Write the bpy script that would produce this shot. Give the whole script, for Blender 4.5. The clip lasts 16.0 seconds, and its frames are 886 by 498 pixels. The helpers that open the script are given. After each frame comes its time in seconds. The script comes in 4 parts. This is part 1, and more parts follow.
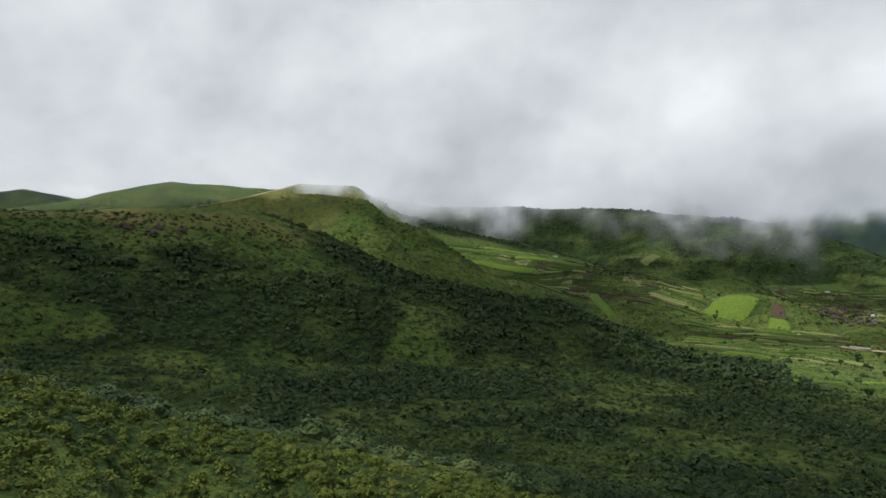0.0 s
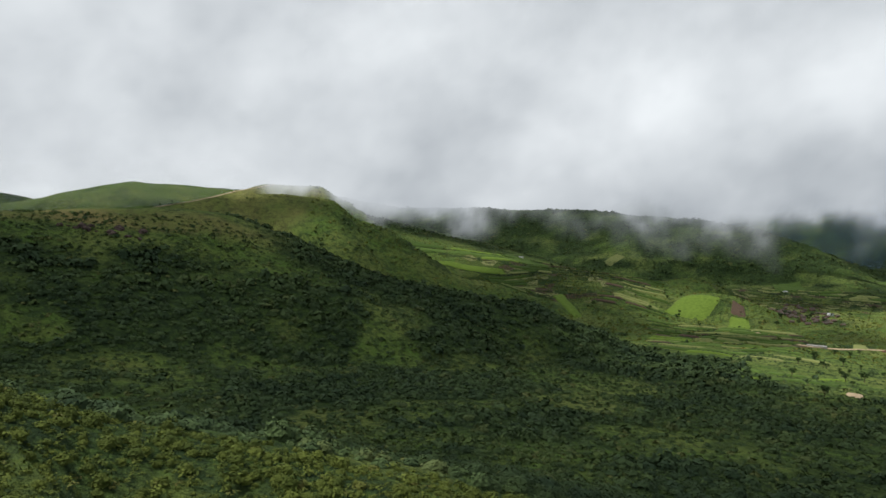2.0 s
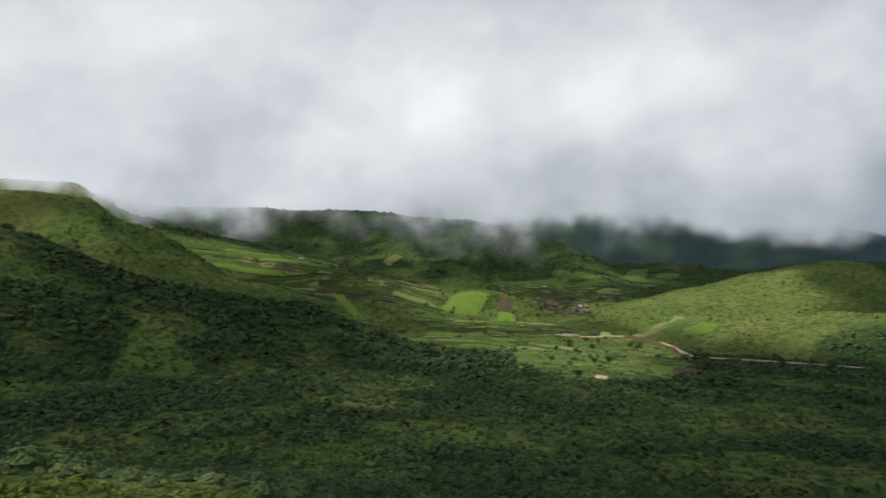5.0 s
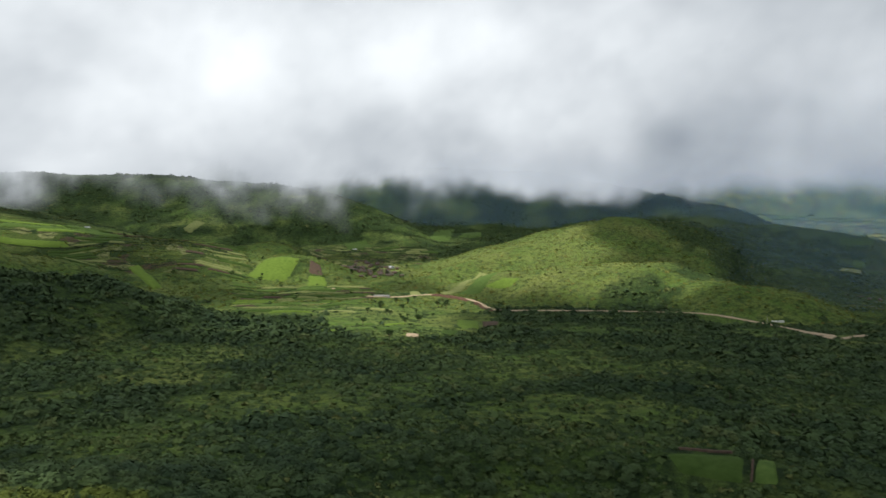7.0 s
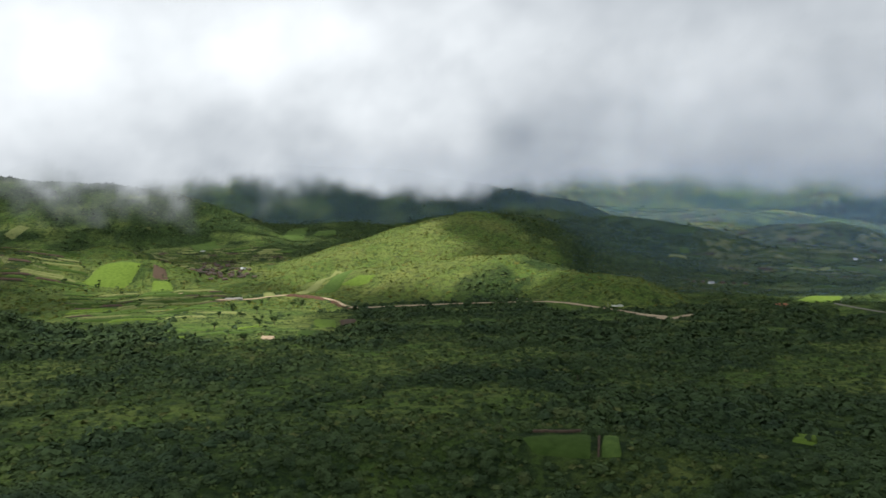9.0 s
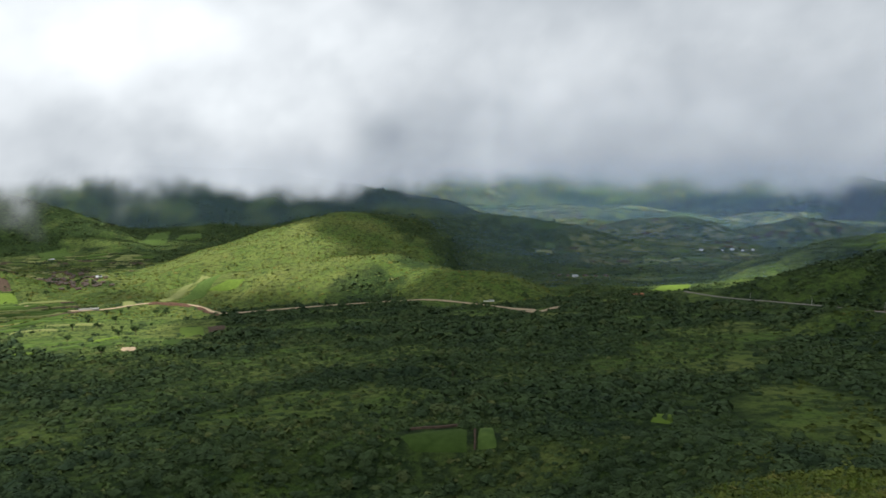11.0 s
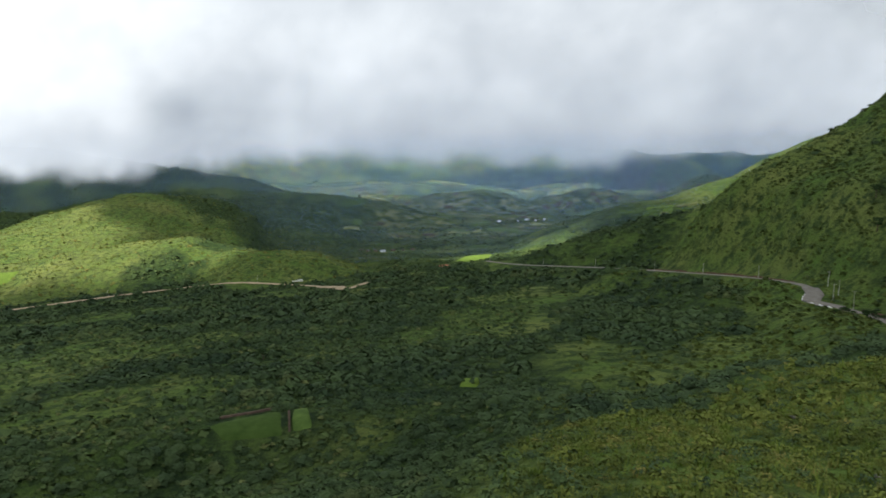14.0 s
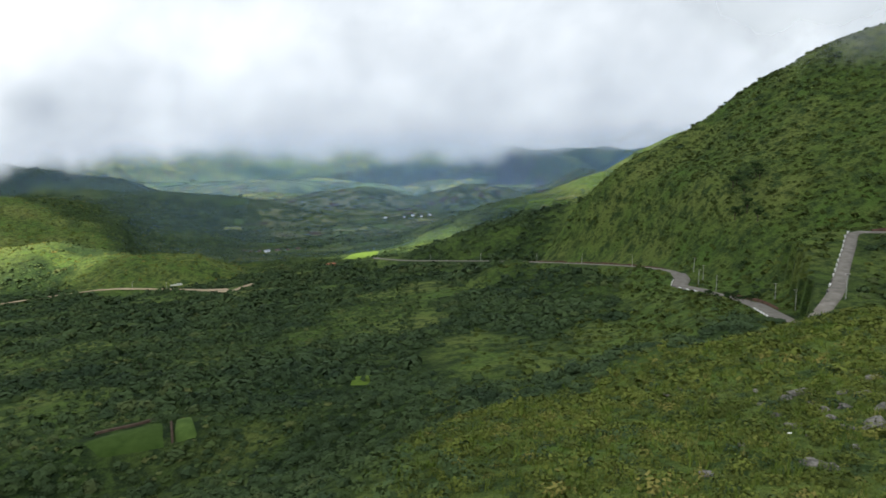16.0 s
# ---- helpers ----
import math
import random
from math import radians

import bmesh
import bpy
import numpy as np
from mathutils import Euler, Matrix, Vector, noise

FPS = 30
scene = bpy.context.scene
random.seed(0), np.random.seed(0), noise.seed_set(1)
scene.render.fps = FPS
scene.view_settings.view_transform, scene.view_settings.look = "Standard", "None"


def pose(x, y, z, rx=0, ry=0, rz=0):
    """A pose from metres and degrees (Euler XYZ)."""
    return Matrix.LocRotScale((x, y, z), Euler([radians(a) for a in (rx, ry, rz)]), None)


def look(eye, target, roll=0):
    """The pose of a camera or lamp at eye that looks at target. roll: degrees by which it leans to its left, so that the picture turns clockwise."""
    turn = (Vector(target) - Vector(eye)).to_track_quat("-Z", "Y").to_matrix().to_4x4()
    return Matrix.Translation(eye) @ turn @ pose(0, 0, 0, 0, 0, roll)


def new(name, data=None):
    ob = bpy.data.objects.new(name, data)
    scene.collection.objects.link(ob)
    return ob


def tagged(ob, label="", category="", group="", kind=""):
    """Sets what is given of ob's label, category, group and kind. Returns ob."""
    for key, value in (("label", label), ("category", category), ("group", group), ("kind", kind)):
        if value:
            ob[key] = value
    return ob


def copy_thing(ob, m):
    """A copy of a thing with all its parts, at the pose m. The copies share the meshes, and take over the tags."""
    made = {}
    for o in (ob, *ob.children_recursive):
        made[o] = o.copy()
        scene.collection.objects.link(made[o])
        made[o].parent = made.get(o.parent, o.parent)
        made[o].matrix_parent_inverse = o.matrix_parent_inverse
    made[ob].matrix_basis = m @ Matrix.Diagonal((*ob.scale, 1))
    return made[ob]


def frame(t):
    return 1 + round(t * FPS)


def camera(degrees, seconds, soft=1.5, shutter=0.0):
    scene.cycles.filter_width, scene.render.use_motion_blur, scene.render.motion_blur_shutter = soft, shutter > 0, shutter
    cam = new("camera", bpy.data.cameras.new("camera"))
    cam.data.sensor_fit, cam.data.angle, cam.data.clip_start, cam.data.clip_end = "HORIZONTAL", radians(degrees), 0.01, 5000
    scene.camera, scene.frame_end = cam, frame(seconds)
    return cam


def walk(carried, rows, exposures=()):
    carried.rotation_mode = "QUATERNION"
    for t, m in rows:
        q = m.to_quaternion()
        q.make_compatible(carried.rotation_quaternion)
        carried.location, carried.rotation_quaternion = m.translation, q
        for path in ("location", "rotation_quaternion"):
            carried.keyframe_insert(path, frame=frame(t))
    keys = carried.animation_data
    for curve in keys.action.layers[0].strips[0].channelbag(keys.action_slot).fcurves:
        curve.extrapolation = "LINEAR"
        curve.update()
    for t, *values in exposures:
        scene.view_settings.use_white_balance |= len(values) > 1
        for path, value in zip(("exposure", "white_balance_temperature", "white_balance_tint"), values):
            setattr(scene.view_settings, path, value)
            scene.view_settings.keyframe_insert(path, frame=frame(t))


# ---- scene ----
# ---------------------------------------------------------------- camera
cam = camera(63.63, 16.0, soft=1.6, shutter=0.5)
EYE = (0.0, 0.0, 300.0)
TURNS = [  # seconds, yaw, pitch, roll of a camera that turns where it hovers
    (0.0, 0.00, -4.38, 0.45), (0.5, -0.56, -4.37, 0.40), (1.0, -1.15, -4.35, 0.35), (1.5, -1.83, -4.36, 0.34),
    (2.0, -2.67, -4.34, 0.28), (2.5, -3.50, -4.34, 0.26), (3.0, -4.35, -4.35, 0.20), (3.5, -5.17, -4.34, 0.17),
    (4.0, -9.37, -4.35, -0.11), (4.5, -14.58, -4.31, -0.46), (5.0, -20.17, -4.25, -0.55), (5.2, -22.19, -4.17, -0.69),
    (7.3, -37.35, -7.33, -0.40), (7.5, -38.66, -7.29, -0.35), (8.0, -41.68, -7.24, -0.20), (8.5, -44.25, -7.24, -0.20),
    (9.0, -47.13, -7.28, -0.13), (9.2, -48.21, -7.29, -0.07), (11.3, -58.93, -7.36, -0.05), (11.5, -59.99, -7.42, -0.11),
    (12.0, -62.71, -7.58, -0.08), (12.5, -65.29, -7.86, 0.05), (13.0, -67.86, -8.19, 0.02), (13.5, -70.32, -8.54, 0.13),
    (14.0, -72.89, -9.18, 0.19), (14.5, -75.31, -9.41, 0.22), (15.0, -77.78, -9.55, 0.30), (15.5, -79.88, -9.59, 0.30),
    (16.0, -82.08, -9.50, 0.37)]
walk(cam, [(t, pose(*EYE, 90 + pitch, roll, yaw)) for t, yaw, pitch, roll in TURNS], exposures=[(0.0, -0.06), (3.5, -0.06), (5.0, -0.04), (7.5, 0.22), (9.0, 0.26), (12.0, 0.38), (14.0, 0.62), (16.0, 0.86)])

# ---------------------------------------------------------------- world and sun
SUN_HEIGHT, SUN_BEARING = 62.0, -70.0   # degrees over the horizon, and clockwise from +y
world = bpy.data.worlds.new("overcast_sky")
scene.world = world
world.use_nodes = True
wn, wl = world.node_tree.nodes, world.node_tree.links
wn.clear()
w_out, w_bg, w_sky = wn.new("ShaderNodeOutputWorld"), wn.new("ShaderNodeBackground"), wn.new("ShaderNodeTexSky")
w_sky.sky_type, w_sky.sun_disc = "NISHITA", False
w_sky.sun_elevation, w_sky.sun_rotation = radians(SUN_HEIGHT), radians(SUN_BEARING)
w_noise, w_coord, w_ramp, w_mix = wn.new("ShaderNodeTexNoise"), wn.new("ShaderNodeTexCoord"), wn.new("ShaderNodeMapRange"), wn.new("ShaderNodeMix")
w_noise.inputs["Scale"].default_value, w_noise.inputs["Detail"].default_value = 3.0, 5.0
wl.new(w_coord.outputs["Generated"], w_noise.inputs["Vector"])
w_ramp.inputs["From Min"].default_value, w_ramp.inputs["From Max"].default_value = 0.25, 0.6
w_ramp.inputs["To Min"].default_value, w_ramp.inputs["To Max"].default_value = 0.55, 1.0
wl.new(w_noise.outputs["Fac"], w_ramp.inputs["Value"])
w_mix.data_type = "RGBA"
w_mix.inputs["B"].default_value = (6.0, 6.25, 6.5, 1)
wl.new(w_ramp.outputs["Result"], w_mix.inputs["Factor"])
wl.new(w_sky.outputs["Color"], w_mix.inputs["A"])
wl.new(w_mix.outputs["Result"], w_bg.inputs["Color"])
w_bg.inputs["Strength"].default_value = 0.10
wl.new(w_bg.outputs["Background"], w_out.inputs["Surface"])

sun = new("sun", bpy.data.lights.new("sun", "SUN"))
sun.data.energy, sun.data.angle, sun.data.color = 5.0, radians(0.6), (1.0, 0.97, 0.91)
SUN_WAY = Vector((math.sin(radians(SUN_BEARING)) * math.cos(radians(SUN_HEIGHT)), math.cos(radians(SUN_BEARING)) * math.cos(radians(SUN_HEIGHT)), math.sin(radians(SUN_HEIGHT))))
sun.matrix_world = look((0, 0, 900), Vector((0, 0, 900)) - SUN_WAY)


# ---------------------------------------------------------------- placing by bearing and distance
def at(bearing, far, up=0.0):
    """A point by its bearing (degrees clockwise from +y), its distance and its height over the viewpoint."""
    a = radians(bearing)
    return (far * math.sin(a), far * math.cos(a), EYE[2] + up)


def lattice(ix, iy, seed):
    h = (ix.astype(np.int64) * 374761393 + iy.astype(np.int64) * 668265263 + seed * 974711) & 0xFFFFFFFF
    h = ((h ^ (h >> 13)) * 1274126177) & 0xFFFFFFFF
    return ((h ^ (h >> 16)) & 0xFFFF) / 65535.0


def value_noise(x, y, size, seed=0):
    """Smooth noise from -1 to 1 with cells of that size."""
    u, v = np.asarray(x, float) / size, np.asarray(y, float) / size
    iu, iv = np.floor(u), np.floor(v)
    fu, fv = u - iu, v - iv
    fu, fv = fu * fu * fu * (fu * (fu * 6 - 15) + 10), fv * fv * fv * (fv * (fv * 6 - 15) + 10)
    a, b = lattice(iu, iv, seed), lattice(iu + 1, iv, seed)
    c, d = lattice(iu, iv + 1, seed), lattice(iu + 1, iv + 1, seed)
    return 2 * ((a * (1 - fu) + b * fu) * (1 - fv) + (c * (1 - fu) + d * fu) * fv) - 1


def fractal(x, y, size, octaves=4, seed=0, gain=0.5):
    x, y = np.asarray(x, float), np.asarray(y, float)
    total, amount, weight = 0.0, 1.0, 0.0
    for k in range(octaves):
        c, s = math.cos(1.1 * k), math.sin(1.1 * k)
        total = total + amount * value_noise(c * x - s * y, s * x + c * y, size / 2 ** k, seed + 17 * k)
        weight += amount
        amount *= gain
    return total / weight


def step(e0, e1, x):
    t = np.clip((x - e0) / (e1 - e0), 0, 1)
    return t * t * (3 - 2 * t)


# ---------------------------------------------------------------- the lie of the land
# crest lines are shaped to fit the camera's view, with assumed distances
RIDGES = []


def ridge(points, slope, round_off, blend=14.0):
    """A hill or spur: its crest line by bearing, distance and height, the fall of its flanks, and how broad its back is."""
    RIDGES.append((np.array([at(*p) for p in points]), slope, round_off, blend))


# the hump that the viewpoint hovers over
ridge([(178, 420, 5), (165, 160, -8), (150, 30, -18)], 0.40, 45, 8)
ridge([(150, 30, -20), (124, 90, -23), (112, 128, -29.8), (100, 138, -43.2), (86, 142, -58)], 0.42, 22, 6)
ridge([(150, 30, -20), (-75, 70, -21), (-45, 118, -23), (-32, 130, -29), (-26, 131, -36), (-20, 131, -42), (-13, 130, -47), (-6, 125, -52)], 0.42, 22, 6)
# the dark hill with the grassy table top, and its spur into the valley
ridge([(-75, 560, -8), (-50, 560, -8), (-33, 600, -8), (-24, 640, -9), (-19, 660, -11)], 0.42, 45, 10)
ridge([(-19, 660, -11), (-14.5, 660, -15), (-8.5, 650, -41), (-4, 650, -66), (1, 670, -86), (6, 690, -100), (10, 720, -114), (15, 750, -145), (21, 770, -178)], 0.34, 35, 10)
# hills behind the table top
ridge([(-24, 1000, -30), (-18, 1080, -13), (-14.5, 1150, 5), (-11.0, 1180, 22), (-7.0, 1190, 18), (-5.6, 1200, -4), (-4.3, 1230, -48), (-3.0, 1290, -92)], 0.55, 28, 12)
ridge([(-4, 1700, -60), (1, 1620, -106), (6, 1560, -128), (10, 1500, -150)], 0.20, 90, 20)
ridge([(-2, 1180, -112), (2, 1230, -128), (5, 1260, -150)], 0.34, 40, 10)
ridge([(-33, 1900, -22), (-27.5, 1900, -5), (-21, 1900, 30), (-15, 2000, 20)], 0.25, 120, 20)
ridge([(-60, 3600, 10), (-36, 3600, -30), (-30.3, 3500, 32), (-27, 3600, -10), (-10, 4000, 20)], 0.22, 60, 20)
# the long fogged ridge over the terraces, its spur beside the village, the small lit hill at its foot
ridge([(-8, 2700, 0), (4, 2600, -56), (10, 2500, -56), (15.5, 2400, -64), (21, 2300, -70), (26, 2200, -96), (29, 2120, -140), (33, 1980, -206), (37, 1800, -264)], 0.31, 60, 16)
ridge([(18.0, 1620, -206), (19.5, 1610, -190), (21.5, 1600, -180), (23.6, 1570, -190), (25.3, 1530, -216), (28, 1400, -236)], 0.36, 36, 10)
ridge([(20.2, 1400, -210), (21.2, 1385, -190), (22.4, 1370, -180), (24.6, 1345, -179), (26.2, 1290, -198), (28.6, 1190, -212)], 0.42, 26, 8)
# the dark mountain behind the gap
ridge([(20, 3600, 20), (34, 3100, -40), (44, 3000, -50), (51, 2700, -90), (57, 2550, -140), (62, 2450, -215)], 0.36, 60, 20)
# the sunny hill: peak, west flank, east shoulder, front knoll, dark knoll
ridge([(31.3, 1230, -222), (35.3, 1310, -203), (39, 1390, -184), (42.6, 1440, -172), (45.2, 1490, -152), (47.2, 1520, -132), (48.8, 1545, -110), (50, 1560, -112)], 0.46, 24, 10)
ridge([(50, 1560, -114), (51.6, 1600, -126), (55.2, 1720, -136), (59, 1730, -193), (62.4, 1680, -208), (65.5, 1560, -244)], 0.30, 45, 14)
ridge([(42, 1200, -182), (46, 1150, -165), (50, 1150, -154), (53, 1150, -152), (56.5, 1130, -172)], 0.34, 40, 8)
ridge([(56.5, 1060, -166), (60, 1010, -156), (62, 990, -160), (65.5, 960, -186)], 0.36, 30, 8)
# the tall hill over the road, and its spur
ridge([(135, 640, 122), (122, 620, 104), (114, 630, 77), (110.6, 650, 68), (108, 670, 52), (104.4, 720, 18), (102.3, 750, 0), (98.5, 790, -48), (93.8, 810, -72), (90, 820, -90), (85.6, 830, -106), (80.6, 850, -134), (76, 870, -158), (70, 890, -184)], 0.62, 35, 8)
ridge([(122, 352, -40), (113, 350, -44), (111.9, 320, -47), (111.7, 280, -49.5), (111.2, 228, -50.5)], 0.50, 12, 5)
# the next hill beyond it
ridge([(112, 1700, 60), (103.5, 1450, 12), (101.5, 1430, 4), (97.6, 1420, -36), (94.8, 1400, -76), (91, 1360, -112), (87.5, 1330, -128), (83, 1240, -160), (78, 1160, -200)], 0.32, 35, 10)
# the far side of the wide valley
ridge([(56, 4600, -10), (66, 4500, -60), (74, 4400, -60), (80, 4100, -70), (86, 3900, -80), (90, 3800, -110), (92.5, 3600, -225)], 0.32, 60, 20)
ridge([(60, 3300, -215), (67, 3200, -205), (74, 3300, -225)], 0.20, 80, 20)
ridge([(58, 2150, -170), (64, 2250, -186), (69, 2200, -208), (74, 2080, -244)], 0.30, 40, 14)
ridge([(73, 2700, -222), (76, 2680, -206), (80, 2620, -236)], 0.30, 40, 12)
ridge([(81.5, 2750, -225), (84, 2700, -186), (87, 2720, -222)], 0.45, 20, 8)
ridge([(91, 3000, -205), (93, 2950, -150), (96, 2900, -170)], 0.45, 20, 10)
ridge([(88, 4750, -150), (92.5, 4700, -105), (95, 4750, -120), (99, 4650, -105), (106, 4700, -60)], 0.35, 40, 20)


# roads: their middle line by bearing, distance and height, and half their width
ROADS = {
    "paved_road": ([(122, 356, -40), (116, 352, -43.5), (113.4, 350, -44.2), (112.2, 346, -44.6), (112.0, 320, -47), (111.7, 280, -49.5), (111.3, 240, -50.5),
                    (110.2, 222, -53), (108.9, 228, -57), (107.8, 255, -62), (106.2, 296, -68), (104.8, 328, -73.5), (102.5, 352, -76.2), (100.7, 366, -77.5),
                    (100.9, 384, -77.8), (100.0, 410, -78.6), (96.4, 480, -90), (91.9, 560, -104.5), (87.4, 640, -118.5), (82.8, 720, -133), (79.1, 790, -145), (76.4, 860, -154)], 2.1),
    "dirt_road": ([(66.7, 800, -167), (64.8, 740, -161), (63.6, 760, -163), (62.7, 800, -169.5), (60.0, 880, -182.0), (56.6, 920, -185), (53.2, 955, -193.5), (49.6, 965, -198),
                   (45.1, 925, -193), (40.5, 905, -191), (39.3, 935, -194.5), (37.8, 1030, -203), (34.9, 1078, -204.6), (31.7, 1045, -202), (29.9, 1040, -200), (28.6, 1080, -204), (26.5, 1180, -212)], 2.6),
    "hill_track": ([(-30, 1060, -26), (-22, 1075, -20), (-18.3, 1085, -12.5), (-15.5, 1110, -3), (-13.2, 1150, 8), (-10.5, 1170, 17)], 2.2)}
ROAD_LINES = {}
for key, (points, half) in ROADS.items():
    line, corners = [], [Vector(at(*p)) for p in points]
    for k in range(len(corners) - 1):
        p0, p1, p2, p3 = corners[max(k - 1, 0)], corners[k], corners[k + 1], corners[min(k + 2, len(corners) - 1)]
        pieces = max(2, int((p2 - p1).length / 8))
        for i in range(pieces):
            t = i / pieces
            line.append(0.5 * (2 * p1 + (p2 - p0) * t + (2 * p0 - 5 * p1 + 4 * p2 - p3) * t * t + (3 * p1 - p0 - 3 * p2 + p3) * t ** 3))
    line.append(corners[-1])
    ROAD_LINES[key] = np.array([tuple(p) for p in line])


def along(points, x, y):
    """Distance from a polyline and the height of its nearest point."""
    best, high = np.full(x.shape, 1e9), np.zeros(x.shape)
    for a, b in zip(points[:-1], points[1:]):
        d = b - a
        s = np.clip(((x - a[0]) * d[0] + (y - a[1]) * d[1]) / (d[0] ** 2 + d[1] ** 2), 0, 1)
        far = np.hypot(x - a[0] - s * d[0], y - a[1] - s * d[1])
        near = far < best
        best, high = np.where(near, far, best), np.where(near, a[2] + s * d[2], high)
    return best, high


def height(x, y):
    x, y = np.asarray(x, float), np.asarray(y, float)
    far = np.hypot(x, y)
    u = x * math.sin(radians(40)) + y * math.cos(radians(40))
    v = x * math.cos(radians(40)) - y * math.sin(radians(40))
    bowl = -58 - 0.150 * u
    floor = -222 - 0.030 * np.clip(v, -200, 1600) + 10 * fractal(x, y, 500, 3, 5)
    z = np.where(bowl > floor, bowl, floor)
    gap = np.abs(bowl - floor)
    z = z + np.where(gap < 60, (60 - gap) ** 2 / 240, 0)
    z = np.minimum(z, 0 + 20 * np.tanh(z / 20)) + EYE[2]
    wx = x + 26 * fractal(x, y, 170, 3, 31) * step(120, 500, far)
    wy = y + 26 * fractal(x, y, 170, 3, 47) * step(120, 500, far)
    for points, slope, round_off, blend in RIDGES:
        d, crest = along(points, x, y)
        dw, _ = along(points, wx, wy)
        d = d + (dw - d) * step(20, 120, d)
        h = crest - slope * (np.sqrt(d * d + round_off ** 2) - round_off)
        k = np.clip(0.5 + 0.5 * (h - z) / blend, 0, 1)
        z = z * (1 - k) + h * k + blend * 0.5 * k * (1 - k)
    rough = step(150, 900, far)
    z = z + step(1300, 2200, far) * (16 * fractal(x, y, 330, 3, 75) - 26 * np.abs(fractal(x, y, 420, 4, 77)) + 6)
    bearing = np.degrees(np.arctan2(x, y))
    z = z + step(2500, 3100, far) * step(70, 78, bearing) * (14 - 60 * np.abs(fractal(x, y, 300, 4, 78)))
    z = z - step(350, 900, far) * 9 * np.abs(fractal(x, y, 150, 3, 79))
    z = z + fractal(x, y, 90, 3, 71) * (0.8 + 2.6 * rough) + fractal(x, y, 14, 2, 83) * 0.35
    hollow = 480 + 17.8 * (96.4 - bearing) - 46   # ground dug out before the road so that it shows from the camera
    z = z - 30 * np.exp(-((far - hollow) / 42) ** 2) * step(85, 88.5, bearing) * (1 - step(95.5, 98.5, bearing))
    z = z - 16 * (1 - step(0.4, 1.6, ((bearing - 52) / 30) ** 2 + ((far - 135) / 75) ** 2))   # ground lowered below the viewpoint so that the plots beyond face the camera
    for key, line in ROAD_LINES.items():   # roads lie on graded benches
        half = ROADS[key][1]
        low, high = line[:, :2].min(0) - 90, line[:, :2].max(0) + 90
        m = (x > low[0]) & (x < high[0]) & (y > low[1]) & (y < high[1])
        if m.any():
            d, level = along(line, x[m], y[m])
            k = 1 - step(half + 1.5, half + (40 if key == "paved_road" else 22), d)
            z[m] = z[m] * (1 - k) + level * k
    return z


# one ground sheet, finer where the viewpoint is near
bearings = np.radians(np.concatenate([np.arange(-46, 122, 0.40), np.arange(122, 314, 3.0)]))
reach = 4.0 * 1.0175 ** np.arange(0, 412)
reach = np.concatenate([[0.05, 1.5, 2.8], reach[reach < 4950], [4950.0]])
NB, NR = len(bearings), len(reach)
GX, GY = np.outer(np.sin(bearings), reach), np.outer(np.cos(bearings), reach)
GZ = height(GX, GY)


def ground(x, y):
    """Height of the ground sheet itself at x, y."""
    x, y = np.asarray(x, float), np.asarray(y, float)
    a = np.mod(np.arctan2(x, y) - bearings[0], 2 * math.pi) + bearings[0]
    r = np.clip(np.hypot(x, y), reach[0], reach[-2])
    i = np.clip(np.searchsorted(bearings, a, side="right") - 1, 0, NB - 1)
    i2 = (i + 1) % NB
    width = np.where(i == NB - 1, bearings[0] + 2 * math.pi - bearings[-1], bearings[i2] - bearings[i])
    s = np.clip((a - bearings[i]) / width, 0, 1)
    j = np.clip(np.searchsorted(reach, r, side="right") - 1, 0, NR - 2)
    t = (r - reach[j]) / (reach[j + 1] - reach[j])
    return (GZ[i, j] * (1 - s) + GZ[i2, j] * s) * (1 - t) + (GZ[i, j + 1] * (1 - s) + GZ[i2, j + 1] * s) * t


# ---------------------------------------------------------------- materials
def material(name, rough=0.9):
    m = bpy.data.materials.new(name)
    m.use_nodes = True
    nodes, links = m.node_tree.nodes, m.node_tree.links
    shader = nodes["Principled BSDF"]
    shader.inputs["Roughness"].default_value = rough
    shader.inputs["Specular IOR Level"].default_value = 0.04
    return m, nodes, links, shader


def noise_node(nodes, links, scale, detail=4.0, rough=0.55):
    geo, tex = nodes.new("ShaderNodeNewGeometry"), nodes.new("ShaderNodeTexNoise")
    tex.inputs["Scale"].default_value, tex.inputs["Detail"].default_value = scale, detail
    tex.inputs["Roughness"].default_value = rough
    links.new(geo.outputs["Position"], tex.inputs["Vector"])
    return tex.outputs["Fac"]


def blend_colors(nodes, links, factor, a, b, low=0.0, high=1.0):
    span, mix = nodes.new("ShaderNodeMapRange"), nodes.new("ShaderNodeMix")
    span.inputs["From Min"].default_value, span.inputs["From Max"].default_value = low, high
    links.new(factor, span.inputs["Value"])
    mix.data_type = "RGBA"
    links.new(span.outputs["Result"], mix.inputs["Factor"])
    for value, socket in ((a, mix.inputs["A"]), (b, mix.inputs["B"])):
        if isinstance(value, tuple):
            socket.default_value = (*value, 1)
        else:
            links.new(value, socket)
    return mix.outputs["Result"]


def attribute(nodes, name):
    node = nodes.new("ShaderNodeAttribute")
    node.attribute_name = name
    return node.outputs["Fac"]


def bump(nodes, links, shader, factor, strength, distance):
    node = nodes.new("ShaderNodeBump")
    node.inputs["Strength"].default_value, node.inputs["Distance"].default_value = strength, distance
    links.new(factor, node.inputs["Height"])
    links.new(node.outputs["Normal"], shader.inputs["Normal"])


